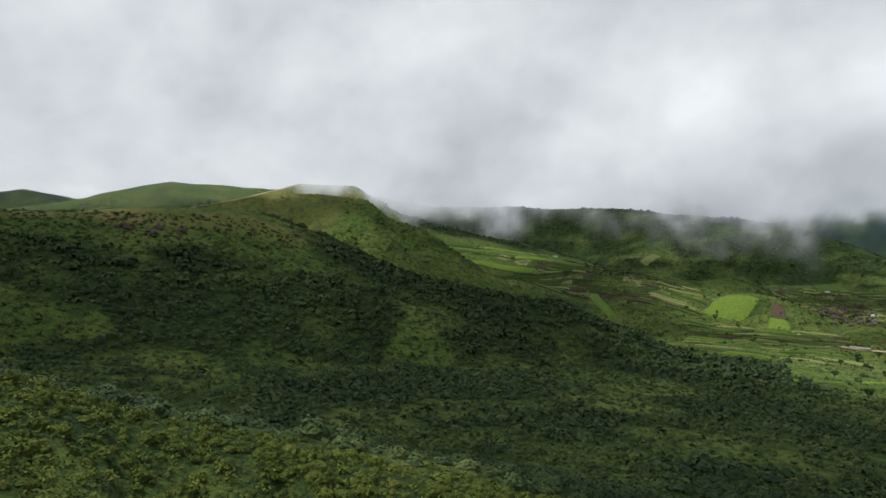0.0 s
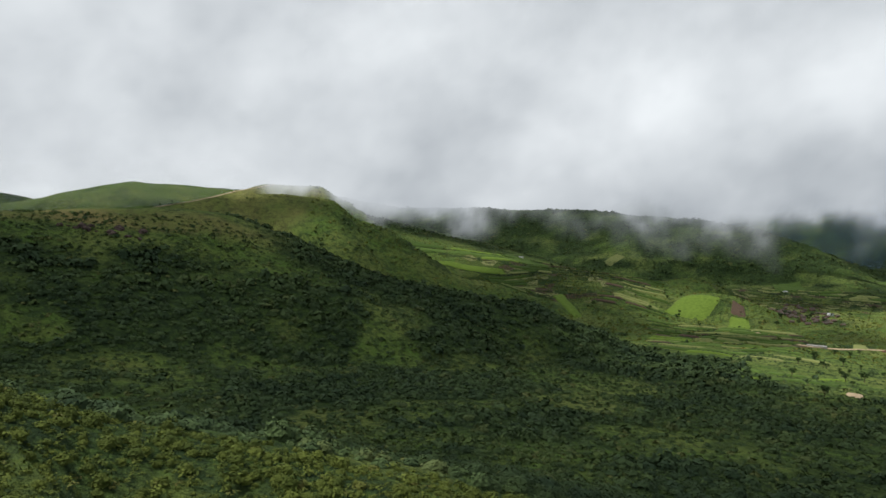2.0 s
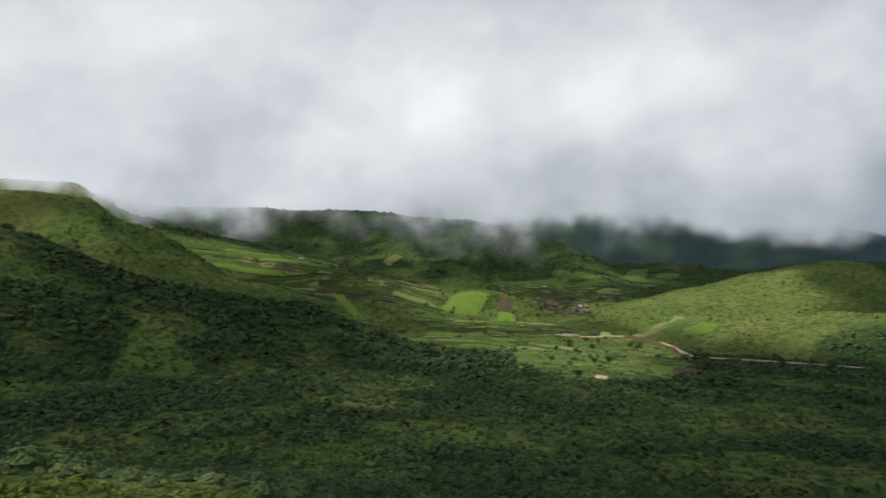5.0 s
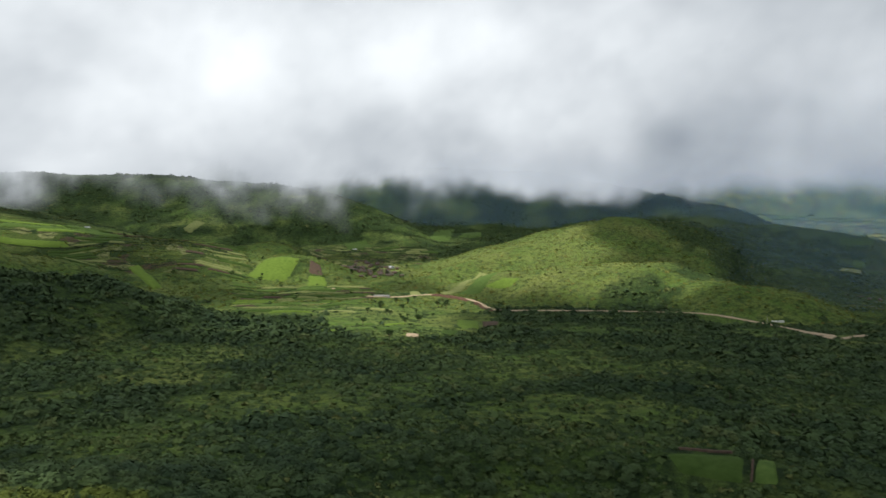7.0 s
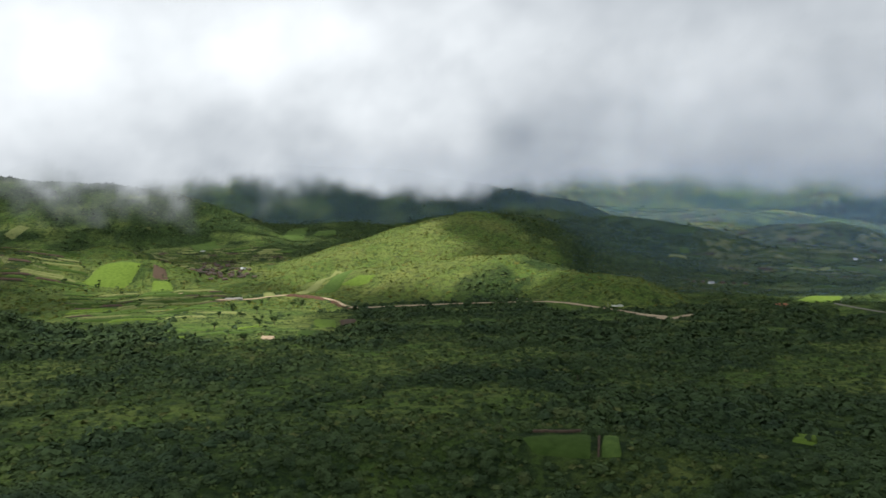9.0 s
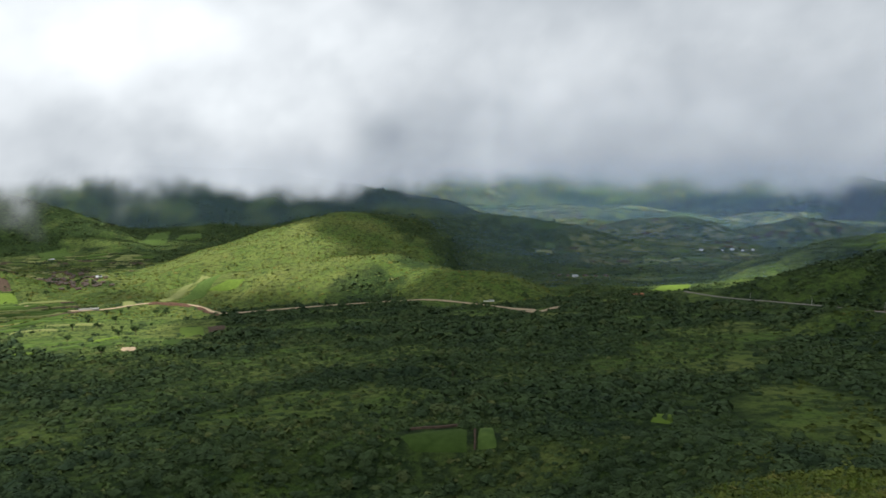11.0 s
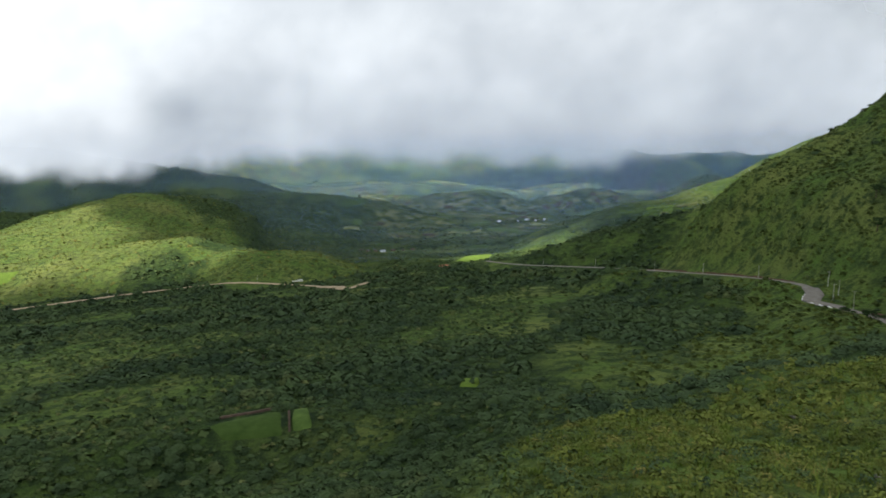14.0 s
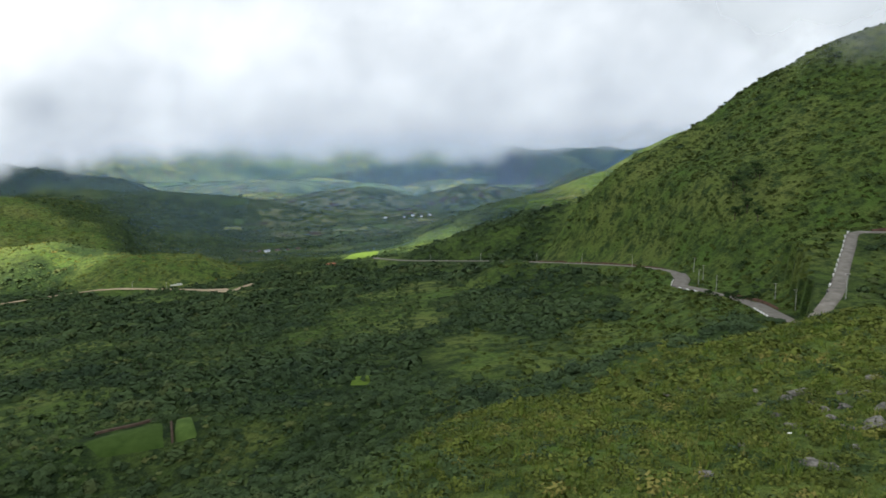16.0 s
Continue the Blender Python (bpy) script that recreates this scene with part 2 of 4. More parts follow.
def simple(name, dark, light, scale, rough=0.9, relief=0.0, low=0.3, high=0.7):
    m, n, l, s = material(name, rough)
    f = noise_node(n, l, scale)
    l.new(blend_colors(n, l, f, dark, light, low, high), s.inputs["Base Color"])
    if relief:
        bump(n, l, s, f, 0.6, relief)
    return m


# ground: turf, scrub floor, dry grass (also painted sunlight on one hill), bare rock
ground_mat, gn, gl, gs = material("hill_ground", 0.95)
fine, mid, broad = noise_node(gn, gl, 0.55, 5, 0.7), noise_node(gn, gl, 0.06, 5, 0.65), noise_node(gn, gl, 0.012, 4)
clumps = noise_node(gn, gl, 0.28, 3, 0.75)
turf = blend_colors(gn, gl, fine, (0.060, 0.092, 0.020), (0.145, 0.185, 0.046), 0.32, 0.68)
turf = blend_colors(gn, gl, mid, turf, (0.080, 0.135, 0.028), 0.42, 0.62)
turf = blend_colors(gn, gl, broad, turf, (0.175, 0.195, 0.055), 0.45, 0.75)
turf = blend_colors(gn, gl, clumps, turf, (0.042, 0.070, 0.020), 0.54, 0.70)
scrub = blend_colors(gn, gl, clumps, (0.056, 0.092, 0.022), (0.024, 0.042, 0.016), 0.38, 0.60)
scrub = blend_colors(gn, gl, fine, (0.022, 0.038, 0.014), scrub, 0.30, 0.52)
bushes = noise_node(gn, gl, 0.12, 7, 0.78)
turf = blend_colors(gn, gl, bushes, (0.036, 0.062, 0.020), turf, 0.41, 0.53)
scrub = blend_colors(gn, gl, bushes, (0.018, 0.032, 0.014), scrub, 0.40, 0.54)
land = blend_colors(gn, gl, attribute(gn, "wood"), turf, scrub, 0.20, 0.80)
cells, cell_mix = gn.new("ShaderNodeTexVoronoi"), gn.new("ShaderNodeSeparateColor")
cell_at = gn.new("ShaderNodeNewGeometry")
cells.inputs["Scale"].default_value, cells.inputs["Randomness"].default_value = 0.040, 0.95
gl.new(cell_at.outputs["Position"], cells.inputs["Vector"])
gl.new(cells.outputs["Color"], cell_mix.inputs["Color"])
mosaic = blend_colors(gn, gl, cell_mix.outputs["Red"], (0.028, 0.050, 0.014), (0.095, 0.125, 0.030), 0.1, 0.8)
mosaic = blend_colors(gn, gl, cell_mix.outputs["Green"], mosaic, (0.190, 0.200, 0.080), 0.72, 0.80)
mosaic = blend_colors(gn, gl, cell_mix.outputs["Blue"], mosaic, (0.075, 0.052, 0.035), 0.86, 0.92)
mosaic = blend_colors(gn, gl, clumps, mosaic, (0.026, 0.046, 0.018), 0.50, 0.62)
land = blend_colors(gn, gl, attribute(gn, "farm"), land, mosaic, 0.25, 0.75)
dry_and_sunlit = blend_colors(gn, gl, fine, (0.16, 0.13, 0.045), (0.27, 0.22, 0.09), 0.3, 0.7)
land = blend_colors(gn, gl, attribute(gn, "dry_and_sunlit"), land, dry_and_sunlit, 0.0, 1.0)
stone = blend_colors(gn, gl, fine, (0.050, 0.054, 0.044), (0.125, 0.120, 0.100), 0.35, 0.65)
land = blend_colors(gn, gl, attribute(gn, "rock"), land, stone, 0.35, 0.65)
gl.new(land, gs.inputs["Base Color"])
relief = gn.new("ShaderNodeMath")
relief.operation = "ADD"
gl.new(fine, relief.inputs[0])
gl.new(noise_node(gn, gl, 0.16, 4, 0.6), relief.inputs[1])
bump(gn, gl, gs, relief.outputs["Value"], 1.0, 2.2)


def leaf_material(name, dark, light, odd):
    m, n, l, s = material(name, 0.75)
    tint, f = attribute(n, "tint"), noise_node(n, l, 1.7, 3, 0.7)
    color = blend_colors(n, l, tint, dark, light, 0.0, 0.85)
    color = blend_colors(n, l, tint, color, odd, 0.86, 1.0)
    color = blend_colors(n, l, f, color, (dark[0] * 0.8, dark[1] * 0.8, dark[2] * 0.8), 0.55, 0.80)
    l.new(color, s.inputs["Base Color"])
    return m


shrub_mat = leaf_material("shrub_leaves", (0.031, 0.052, 0.026), (0.064, 0.096, 0.036), (0.084, 0.108, 0.040))
# paler copy of the shrub leaves, for distant bushes and low growth between shrubs
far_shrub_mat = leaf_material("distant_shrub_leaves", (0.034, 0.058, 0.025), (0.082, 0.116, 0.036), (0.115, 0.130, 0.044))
olive_mat = leaf_material("olive_shrub_leaves", (0.044, 0.062, 0.015), (0.102, 0.126, 0.026), (0.108, 0.110, 0.032))
tree_mat = leaf_material("tree_leaves", (0.018, 0.036, 0.014), (0.042, 0.070, 0.022), (0.060, 0.082, 0.028))
heath_mat = leaf_material("heath_leaves", (0.048, 0.064, 0.015), (0.118, 0.140, 0.028), (0.165, 0.150, 0.042))
grass_mat = leaf_material("grass_blades", (0.060, 0.095, 0.014), (0.125, 0.165, 0.030), (0.190, 0.180, 0.055))


# cloud: white droplets that pass some light and scatter the rest
def cloud_material(name, through_color, thick_color, scatter_color):
    m = bpy.data.materials.new(name)
    m.use_nodes = True
    n, l = m.node_tree.nodes, m.node_tree.links
    n.clear()
    out, mix, both = n.new("ShaderNodeOutputMaterial"), n.new("ShaderNodeMixShader"), n.new("ShaderNodeAddShader")
    clear, thru, scat = n.new("ShaderNodeBsdfTransparent"), n.new("ShaderNodeBsdfTranslucent"), n.new("ShaderNodeBsdfDiffuse")
    scat.inputs["Color"].default_value = (*scatter_color, 1)
    l.new(blend_colors(n, l, attribute(n, "thickness"), through_color, thick_color), thru.inputs["Color"])
    l.new(thru.outputs[0], both.inputs[0]), l.new(scat.outputs[0], both.inputs[1])
    l.new(attribute(n, "cloudiness"), mix.inputs["Fac"])
    l.new(clear.outputs[0], mix.inputs[1]), l.new(both.outputs[0], mix.inputs[2])
    l.new(mix.outputs[0], out.inputs["Surface"])
    return m


def glowing_cloud_material(name):
    """Cloud sheets given their own glow so that banks and far sky look bright: tone runs from blue grey to white."""
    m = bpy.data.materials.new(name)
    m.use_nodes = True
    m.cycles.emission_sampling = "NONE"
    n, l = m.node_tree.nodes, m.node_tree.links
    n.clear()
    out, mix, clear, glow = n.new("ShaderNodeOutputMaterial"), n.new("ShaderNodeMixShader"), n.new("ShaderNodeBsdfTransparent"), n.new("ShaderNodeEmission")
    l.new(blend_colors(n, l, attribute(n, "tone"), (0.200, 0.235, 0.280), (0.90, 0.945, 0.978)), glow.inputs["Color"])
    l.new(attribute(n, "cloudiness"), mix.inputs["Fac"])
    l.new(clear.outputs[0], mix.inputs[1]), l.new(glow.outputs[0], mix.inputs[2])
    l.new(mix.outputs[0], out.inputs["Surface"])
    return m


deck_mat = cloud_material("shade_cloud", (0.42, 0.455, 0.50), (0.198, 0.219, 0.248), (0.29, 0.30, 0.31))
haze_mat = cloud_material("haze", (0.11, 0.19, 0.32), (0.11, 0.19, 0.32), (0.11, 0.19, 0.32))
glowing_cloud_mat = glowing_cloud_material("glowing_cloud")
mist_mat = cloud_material("thin_mist", (0.30, 0.31, 0.32), (0.30, 0.31, 0.32), (0.52, 0.54, 0.56))


# ---------------------------------------------------------------- meshes from arrays
def sheet(name, verts, faces, mat, values=None, smooth=True):
    """A mesh object from arrays of points and of faces with equal corners, with float attributes on its points."""
    mesh = bpy.data.meshes.new(name)
    faces = np.asarray(faces, np.int32)
    count, corners = faces.shape
    mesh.vertices.add(len(verts))
    mesh.vertices.foreach_set("co", np.asarray(verts, np.float32).ravel())
    mesh.loops.add(count * corners)
    mesh.loops.foreach_set("vertex_index", faces.ravel())
    mesh.polygons.add(count)
    mesh.polygons.foreach_set("loop_start", np.arange(0, count * corners, corners, dtype=np.int32))
    mesh.polygons.foreach_set("loop_total", np.full(count, corners, np.int32))
    mesh.polygons.foreach_set("use_smooth", np.full(count, smooth, bool))
    for key, data in (values or {}).items():
        mesh.attributes.new(key, "FLOAT", "POINT").data.foreach_set("value", np.asarray(data, np.float32).ravel())
    mesh.materials.append(mat)
    mesh.update(calc_edges=True)
    return new(name, mesh)


def grid_faces(rows, columns, wrap=False):
    i, j = np.meshgrid(np.arange(rows if wrap else rows - 1), np.arange(columns - 1), indexing="ij")
    i2 = (i + 1) % rows
    return np.stack([i * columns + j, i2 * columns + j, i2 * columns + j + 1, i * columns + j + 1], -1).reshape(-1, 4)


def zone(x, y, bearing, far, half_turn, half_far, edge=0.35):
    """1 inside an oval stretch of land given by bearing and distance, fading to 0 at its edge."""
    b = np.degrees(np.arctan2(x, y))
    b = np.where(b < -140, b + 360, b)
    q = ((b - bearing) / half_turn) ** 2 + ((np.hypot(x, y) - far) / half_far) ** 2
    return 1 - step(1 - edge, 1 + edge, q)


def wood(x, y):
    """How thickly shrubs stand, 0 to 1."""
    x, y = np.asarray(x, float), np.asarray(y, float)
    far = np.hypot(x, y)
    w = 0.70 + 0.95 * fractal(x, y, 46, 3, 11, 0.6) + 0.15 * fractal(x, y, 260, 2, 12)
    w = w - 0.75 * step(0.06, 0.30, fractal(x, y, 95, 3, 19)) * step(120, 220, far) * (1 - step(480, 620, far))   # small meadows in the scrub
    # extra shrubs near bearings 42 and 62 also darken land in cloud shade
    w = w + 0.22 * zone(x, y, -20, 400, 26, 130) + 0.42 * zone(x, y, -14, 120, 30, 75) + 0.6 * zone(x, y, 42, 2750, 14, 650) + 0.35 * zone(x, y, 62, 1750, 12, 360, 0.6) + 0.25 * zone(x, y, 92, 380, 10, 110, 0.6) + 0.55 * zone(x, y, -3, 690, 15, 110) + 0.30 * zone(x, y, 62, 330, 20, 230) + 0.45 * zone(x, y, 80, 135, 13, 80) + 0.55 * zone(x, y, 105.3, 430, 1.5, 60)
    grassy = np.maximum.reduce([
        zone(x, y, 110, 70, 34, 80),                     # the near shoulder
        1.2 * zone(x, y, -42, 622, 34, 88), 
        1.2 * zone(x, y, -34, 612, 18, 60),                    # table top
        0.85 * zone(x, y, 42.5, 1330, 11, 330),            # sunny hill
        0.95 * zone(x, y, 60.5, 985, 7, 90),
        0.72 * zone(x, y, 107, 620, 18, 270, 0.6),            # face of the tall hill
        0.75 * zone(x, y, 98, 1430, 12, 250),
        0.75 * zone(x, y, -12, 1150, 10, 200),
        0.60 * zone(x, y, 0, 1030, 8, 130),
        0.60 * zone(x, y, -24, 1900, 14, 300),
        0.65 * zone(x, y, 16, 1400, 22, 420),
        0.85 * zone(x, y, 23.5, 950, 7.5, 150),            # fields and terraces
        0.85 * zone(x, y, 33, 790, 7, 250),
        0.70 * zone(x, y, 3, 1500, 9, 190)])
    w = w + step(1900, 2600, far) * (0.78 - 0.33 * step(56, 62, np.degrees(np.arctan2(x, y))) + 1.3 * fractal(x, y, 130, 4, 16, 0.7) - w)
    return np.clip(w - 0.95 * grassy, 0, 1)


# ---------------------------------------------------------------- ground
flat_x, flat_y = GX.ravel(), GY.ravel()
# at bearing 43 the dry grass colour paints extra sunlight on the hill
dry_and_sunlit_zone = np.clip(0.9 * zone(flat_x, flat_y, -32, 612, 22, 30) + 0.45 * zone(flat_x, flat_y, -13, 1130, 7, 110) + 0.16 * zone(flat_x, flat_y, 43, 1290, 11, 300), 0, 1)
dry_and_sunlit_zone = dry_and_sunlit_zone * np.clip(0.55 + 0.9 * fractal(flat_x, flat_y, 60, 3, 91), 0, 1)
rock_zone = np.clip(zone(flat_x, flat_y, 87, 3450, 7, 520) * (0.30 + 1.1 * fractal(flat_x, flat_y, 60, 3, 92)), 0, 1)
farm_zone = np.maximum.reduce([zone(flat_x, flat_y, 74, 3050, 20, 800), 0.9 * zone(flat_x, flat_y, 72, 3950, 20, 650), 0.9 * zone(flat_x, flat_y, 12, 1480, 8, 240), 0.8 * zone(flat_x, flat_y, 29, 1640, 6, 190), 0.7 * zone(flat_x, flat_y, 75, 2000, 9, 400)])
farm_zone = np.clip(farm_zone * (0.75 + 1.1 * fractal(flat_x, flat_y, 240, 3, 93)), 0, 1)
land = sheet("ground", np.stack([flat_x, flat_y, GZ.ravel()], -1), grid_faces(NB, NR, True), ground_mat,
             {"wood": wood(flat_x, flat_y), "dry_and_sunlit": dry_and_sunlit_zone, "rock": rock_zone, "farm": farm_zone})
tagged(land, "green rolling hills with scrub, turf and valley floor", "ground", kind="structure")

# ---------------------------------------------------------------- clouds
# an added layer above the camera's view that shades all but chosen land
DECK_UP, DECK_REACH = 1330.0, 4900.0
deck_b = np.radians(np.arange(0, 360, 1.5))
deck_r = DECK_REACH * np.linspace(0.0005, 1.0, 130)
dx, dy = np.outer(np.sin(deck_b), deck_r), np.outer(np.cos(deck_b), deck_r)
dz = DECK_UP + 0 * dx
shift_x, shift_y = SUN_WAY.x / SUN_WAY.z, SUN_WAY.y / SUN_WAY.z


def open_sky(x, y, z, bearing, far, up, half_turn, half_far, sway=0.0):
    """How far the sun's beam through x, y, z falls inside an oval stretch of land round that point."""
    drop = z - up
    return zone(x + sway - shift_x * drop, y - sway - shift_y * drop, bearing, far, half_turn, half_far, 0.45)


# gaps placed to let sun onto chosen land: how thin, then the stretch by bearing, distance, height and its half widths
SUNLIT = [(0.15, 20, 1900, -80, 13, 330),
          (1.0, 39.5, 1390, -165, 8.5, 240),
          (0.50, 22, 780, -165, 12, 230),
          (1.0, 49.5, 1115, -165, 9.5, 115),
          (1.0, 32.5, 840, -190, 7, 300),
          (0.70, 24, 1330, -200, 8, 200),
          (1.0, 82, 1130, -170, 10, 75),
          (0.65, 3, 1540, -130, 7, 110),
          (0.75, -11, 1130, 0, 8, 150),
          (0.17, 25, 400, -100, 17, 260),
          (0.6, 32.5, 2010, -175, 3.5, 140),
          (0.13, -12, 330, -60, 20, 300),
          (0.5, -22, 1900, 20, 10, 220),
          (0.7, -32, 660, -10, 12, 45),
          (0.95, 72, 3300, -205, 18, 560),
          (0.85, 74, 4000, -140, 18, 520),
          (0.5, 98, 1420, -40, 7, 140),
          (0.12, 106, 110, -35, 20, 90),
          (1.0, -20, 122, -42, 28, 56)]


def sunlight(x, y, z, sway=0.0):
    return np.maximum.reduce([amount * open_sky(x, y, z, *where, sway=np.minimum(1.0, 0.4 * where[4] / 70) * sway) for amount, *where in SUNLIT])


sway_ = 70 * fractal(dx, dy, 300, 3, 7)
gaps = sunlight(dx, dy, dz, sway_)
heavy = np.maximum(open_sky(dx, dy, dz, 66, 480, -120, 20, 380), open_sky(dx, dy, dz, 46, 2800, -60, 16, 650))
heavy = np.maximum(heavy, open_sky(dx, dy, dz, 106, 560, 0, 14, 330))   # thicker cloud placed to darken the near scrub, the dark mountain and the tall hill
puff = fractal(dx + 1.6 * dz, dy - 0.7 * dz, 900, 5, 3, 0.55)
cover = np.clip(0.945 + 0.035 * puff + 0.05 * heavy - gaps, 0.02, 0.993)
# thickness is raised overhead, out of view, to dim the land below
deck = sheet("shade_cloud_deck", np.stack([dx, dy, EYE[2] + dz + 10 * puff], -1).reshape(-1, 3), grid_faces(len(deck_b), len(deck_r), True), deck_mat,
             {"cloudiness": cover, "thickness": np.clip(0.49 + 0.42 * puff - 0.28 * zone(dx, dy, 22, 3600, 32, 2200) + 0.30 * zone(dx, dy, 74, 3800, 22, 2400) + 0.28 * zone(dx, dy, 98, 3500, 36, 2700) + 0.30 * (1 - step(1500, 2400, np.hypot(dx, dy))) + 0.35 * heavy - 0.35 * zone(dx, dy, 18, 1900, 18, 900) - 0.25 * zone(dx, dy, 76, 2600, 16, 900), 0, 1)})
tagged(deck, "unseen cloud layer added to shade the land, with gaps for sunlit stretches", "cloud", kind="structure")


SKY_BLOBS = [  # bearing, rise and half widths in degrees, and how much lighter or greyer the cloud is there
    (-2, 11, 5, 3, 0.14), (21, 6, 9, 5, 0.17), (34, 8, 8, 5, 0.18), (46, 12, 8, 6, 0.11), (58, 8, 9, 6, -0.02), (100, 4, 6, 4, 0.10), (-29, 0.3, 5, 0.7, 0.15),
    (4, 6, 5, 4, -0.11), (-20, 5, 9, 3, -0.08), (47, 0, 8, 2.5, -0.17), (78, 0, 13, 2.6, -0.17), (70, 12, 8, 4, -0.05), (10, -2, 14, 1.5, -0.12)]


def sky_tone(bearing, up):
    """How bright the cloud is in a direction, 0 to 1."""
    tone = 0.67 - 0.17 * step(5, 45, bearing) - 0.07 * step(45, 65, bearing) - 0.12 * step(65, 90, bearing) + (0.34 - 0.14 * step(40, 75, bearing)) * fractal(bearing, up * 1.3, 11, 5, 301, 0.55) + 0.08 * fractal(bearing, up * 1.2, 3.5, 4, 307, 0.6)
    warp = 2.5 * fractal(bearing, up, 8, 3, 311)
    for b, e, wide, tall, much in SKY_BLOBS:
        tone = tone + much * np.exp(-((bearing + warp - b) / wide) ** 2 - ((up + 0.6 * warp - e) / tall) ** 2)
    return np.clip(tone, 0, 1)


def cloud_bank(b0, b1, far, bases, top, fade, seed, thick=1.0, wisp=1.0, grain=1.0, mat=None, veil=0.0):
    """A see-through sheet curved round the camera in place of a cloud bank, with a ragged foot fitted to its view.
    bases: bearing and height of its foot.
    """
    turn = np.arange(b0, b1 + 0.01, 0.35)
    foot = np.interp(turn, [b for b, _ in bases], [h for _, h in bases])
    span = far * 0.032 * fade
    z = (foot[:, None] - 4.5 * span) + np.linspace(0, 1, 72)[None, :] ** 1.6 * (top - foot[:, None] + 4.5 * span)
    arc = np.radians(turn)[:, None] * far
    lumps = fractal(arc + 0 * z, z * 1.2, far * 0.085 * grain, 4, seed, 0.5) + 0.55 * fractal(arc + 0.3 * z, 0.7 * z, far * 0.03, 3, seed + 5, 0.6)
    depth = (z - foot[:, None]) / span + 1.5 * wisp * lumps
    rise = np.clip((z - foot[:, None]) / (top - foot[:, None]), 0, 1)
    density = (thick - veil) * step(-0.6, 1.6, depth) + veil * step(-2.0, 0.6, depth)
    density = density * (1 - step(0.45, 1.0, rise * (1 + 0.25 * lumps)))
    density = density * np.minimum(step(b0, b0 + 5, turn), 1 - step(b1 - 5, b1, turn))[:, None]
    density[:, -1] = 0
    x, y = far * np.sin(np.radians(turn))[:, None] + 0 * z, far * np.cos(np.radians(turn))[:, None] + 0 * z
    ob = sheet("cloud_bank_sheet", np.stack([x, y, EYE[2] + z], -1).reshape(-1, 3), grid_faces(len(turn), z.shape[1]), mat or glowing_cloud_mat,
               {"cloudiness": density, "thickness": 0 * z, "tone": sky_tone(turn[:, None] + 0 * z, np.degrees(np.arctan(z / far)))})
    return tagged(ob, "see-through sheet standing in for a soft grey white cloud bank", "cloud", kind="structure")


def cloud_curtain(far, foot, top):
    """The cloud that closes the place all round, from below the skyline up to the layer overhead."""
    turn, z = np.arange(-180, 180, 0.75), np.linspace(foot, top, 100)
    b, z = np.meshgrid(turn, z, indexing="ij")
    ob = sheet("cloud_curtain_backdrop", np.stack([far * np.sin(np.radians(b)), far * np.cos(np.radians(b)), EYE[2] + z], -1).reshape(-1, 3), grid_faces(len(turn), z.shape[1], True), glowing_cloud_mat,
               {"cloudiness": 1 + 0 * z, "tone": sky_tone(b, np.degrees(np.arctan(z / far)))})
    return tagged(ob, "pale grey cloud that closes off the distance", "cloud", kind="structure")


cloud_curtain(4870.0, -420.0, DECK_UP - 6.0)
# these banks stand before the hills and glow by themselves to look bright
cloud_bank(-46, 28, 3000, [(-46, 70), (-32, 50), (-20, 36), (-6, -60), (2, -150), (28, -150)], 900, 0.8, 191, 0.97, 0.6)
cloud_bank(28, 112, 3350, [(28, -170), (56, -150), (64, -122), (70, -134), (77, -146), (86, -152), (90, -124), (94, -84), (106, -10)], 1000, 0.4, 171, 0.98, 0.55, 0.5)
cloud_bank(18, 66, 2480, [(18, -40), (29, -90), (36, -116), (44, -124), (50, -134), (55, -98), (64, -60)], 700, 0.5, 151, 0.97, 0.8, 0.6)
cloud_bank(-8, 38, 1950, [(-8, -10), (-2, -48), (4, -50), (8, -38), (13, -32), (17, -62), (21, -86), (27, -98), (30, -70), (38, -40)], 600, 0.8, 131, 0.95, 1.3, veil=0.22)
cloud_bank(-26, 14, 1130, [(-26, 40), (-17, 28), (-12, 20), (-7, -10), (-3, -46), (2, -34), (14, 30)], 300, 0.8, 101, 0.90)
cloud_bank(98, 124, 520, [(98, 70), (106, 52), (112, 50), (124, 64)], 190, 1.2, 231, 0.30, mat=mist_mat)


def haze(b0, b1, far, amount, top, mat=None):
    """A faintly tinted see-through sheet, curved round the camera, that stands in for moist air."""
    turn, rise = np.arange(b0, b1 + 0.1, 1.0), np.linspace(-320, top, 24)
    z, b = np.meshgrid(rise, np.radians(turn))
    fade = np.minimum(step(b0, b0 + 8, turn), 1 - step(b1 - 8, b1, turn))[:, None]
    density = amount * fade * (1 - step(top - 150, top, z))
    ob = sheet("haze_sheet", np.stack([far * np.sin(b), far * np.cos(b), EYE[2] + z], -1).reshape(-1, 3), grid_faces(len(turn), len(rise)), mat or haze_mat,
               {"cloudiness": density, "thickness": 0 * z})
    return tagged(ob, "thin see-through sheet standing in for haze over the distance", "haze", kind="structure")


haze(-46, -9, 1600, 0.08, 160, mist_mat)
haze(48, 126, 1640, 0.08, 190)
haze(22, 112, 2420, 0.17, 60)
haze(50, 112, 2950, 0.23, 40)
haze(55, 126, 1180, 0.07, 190)


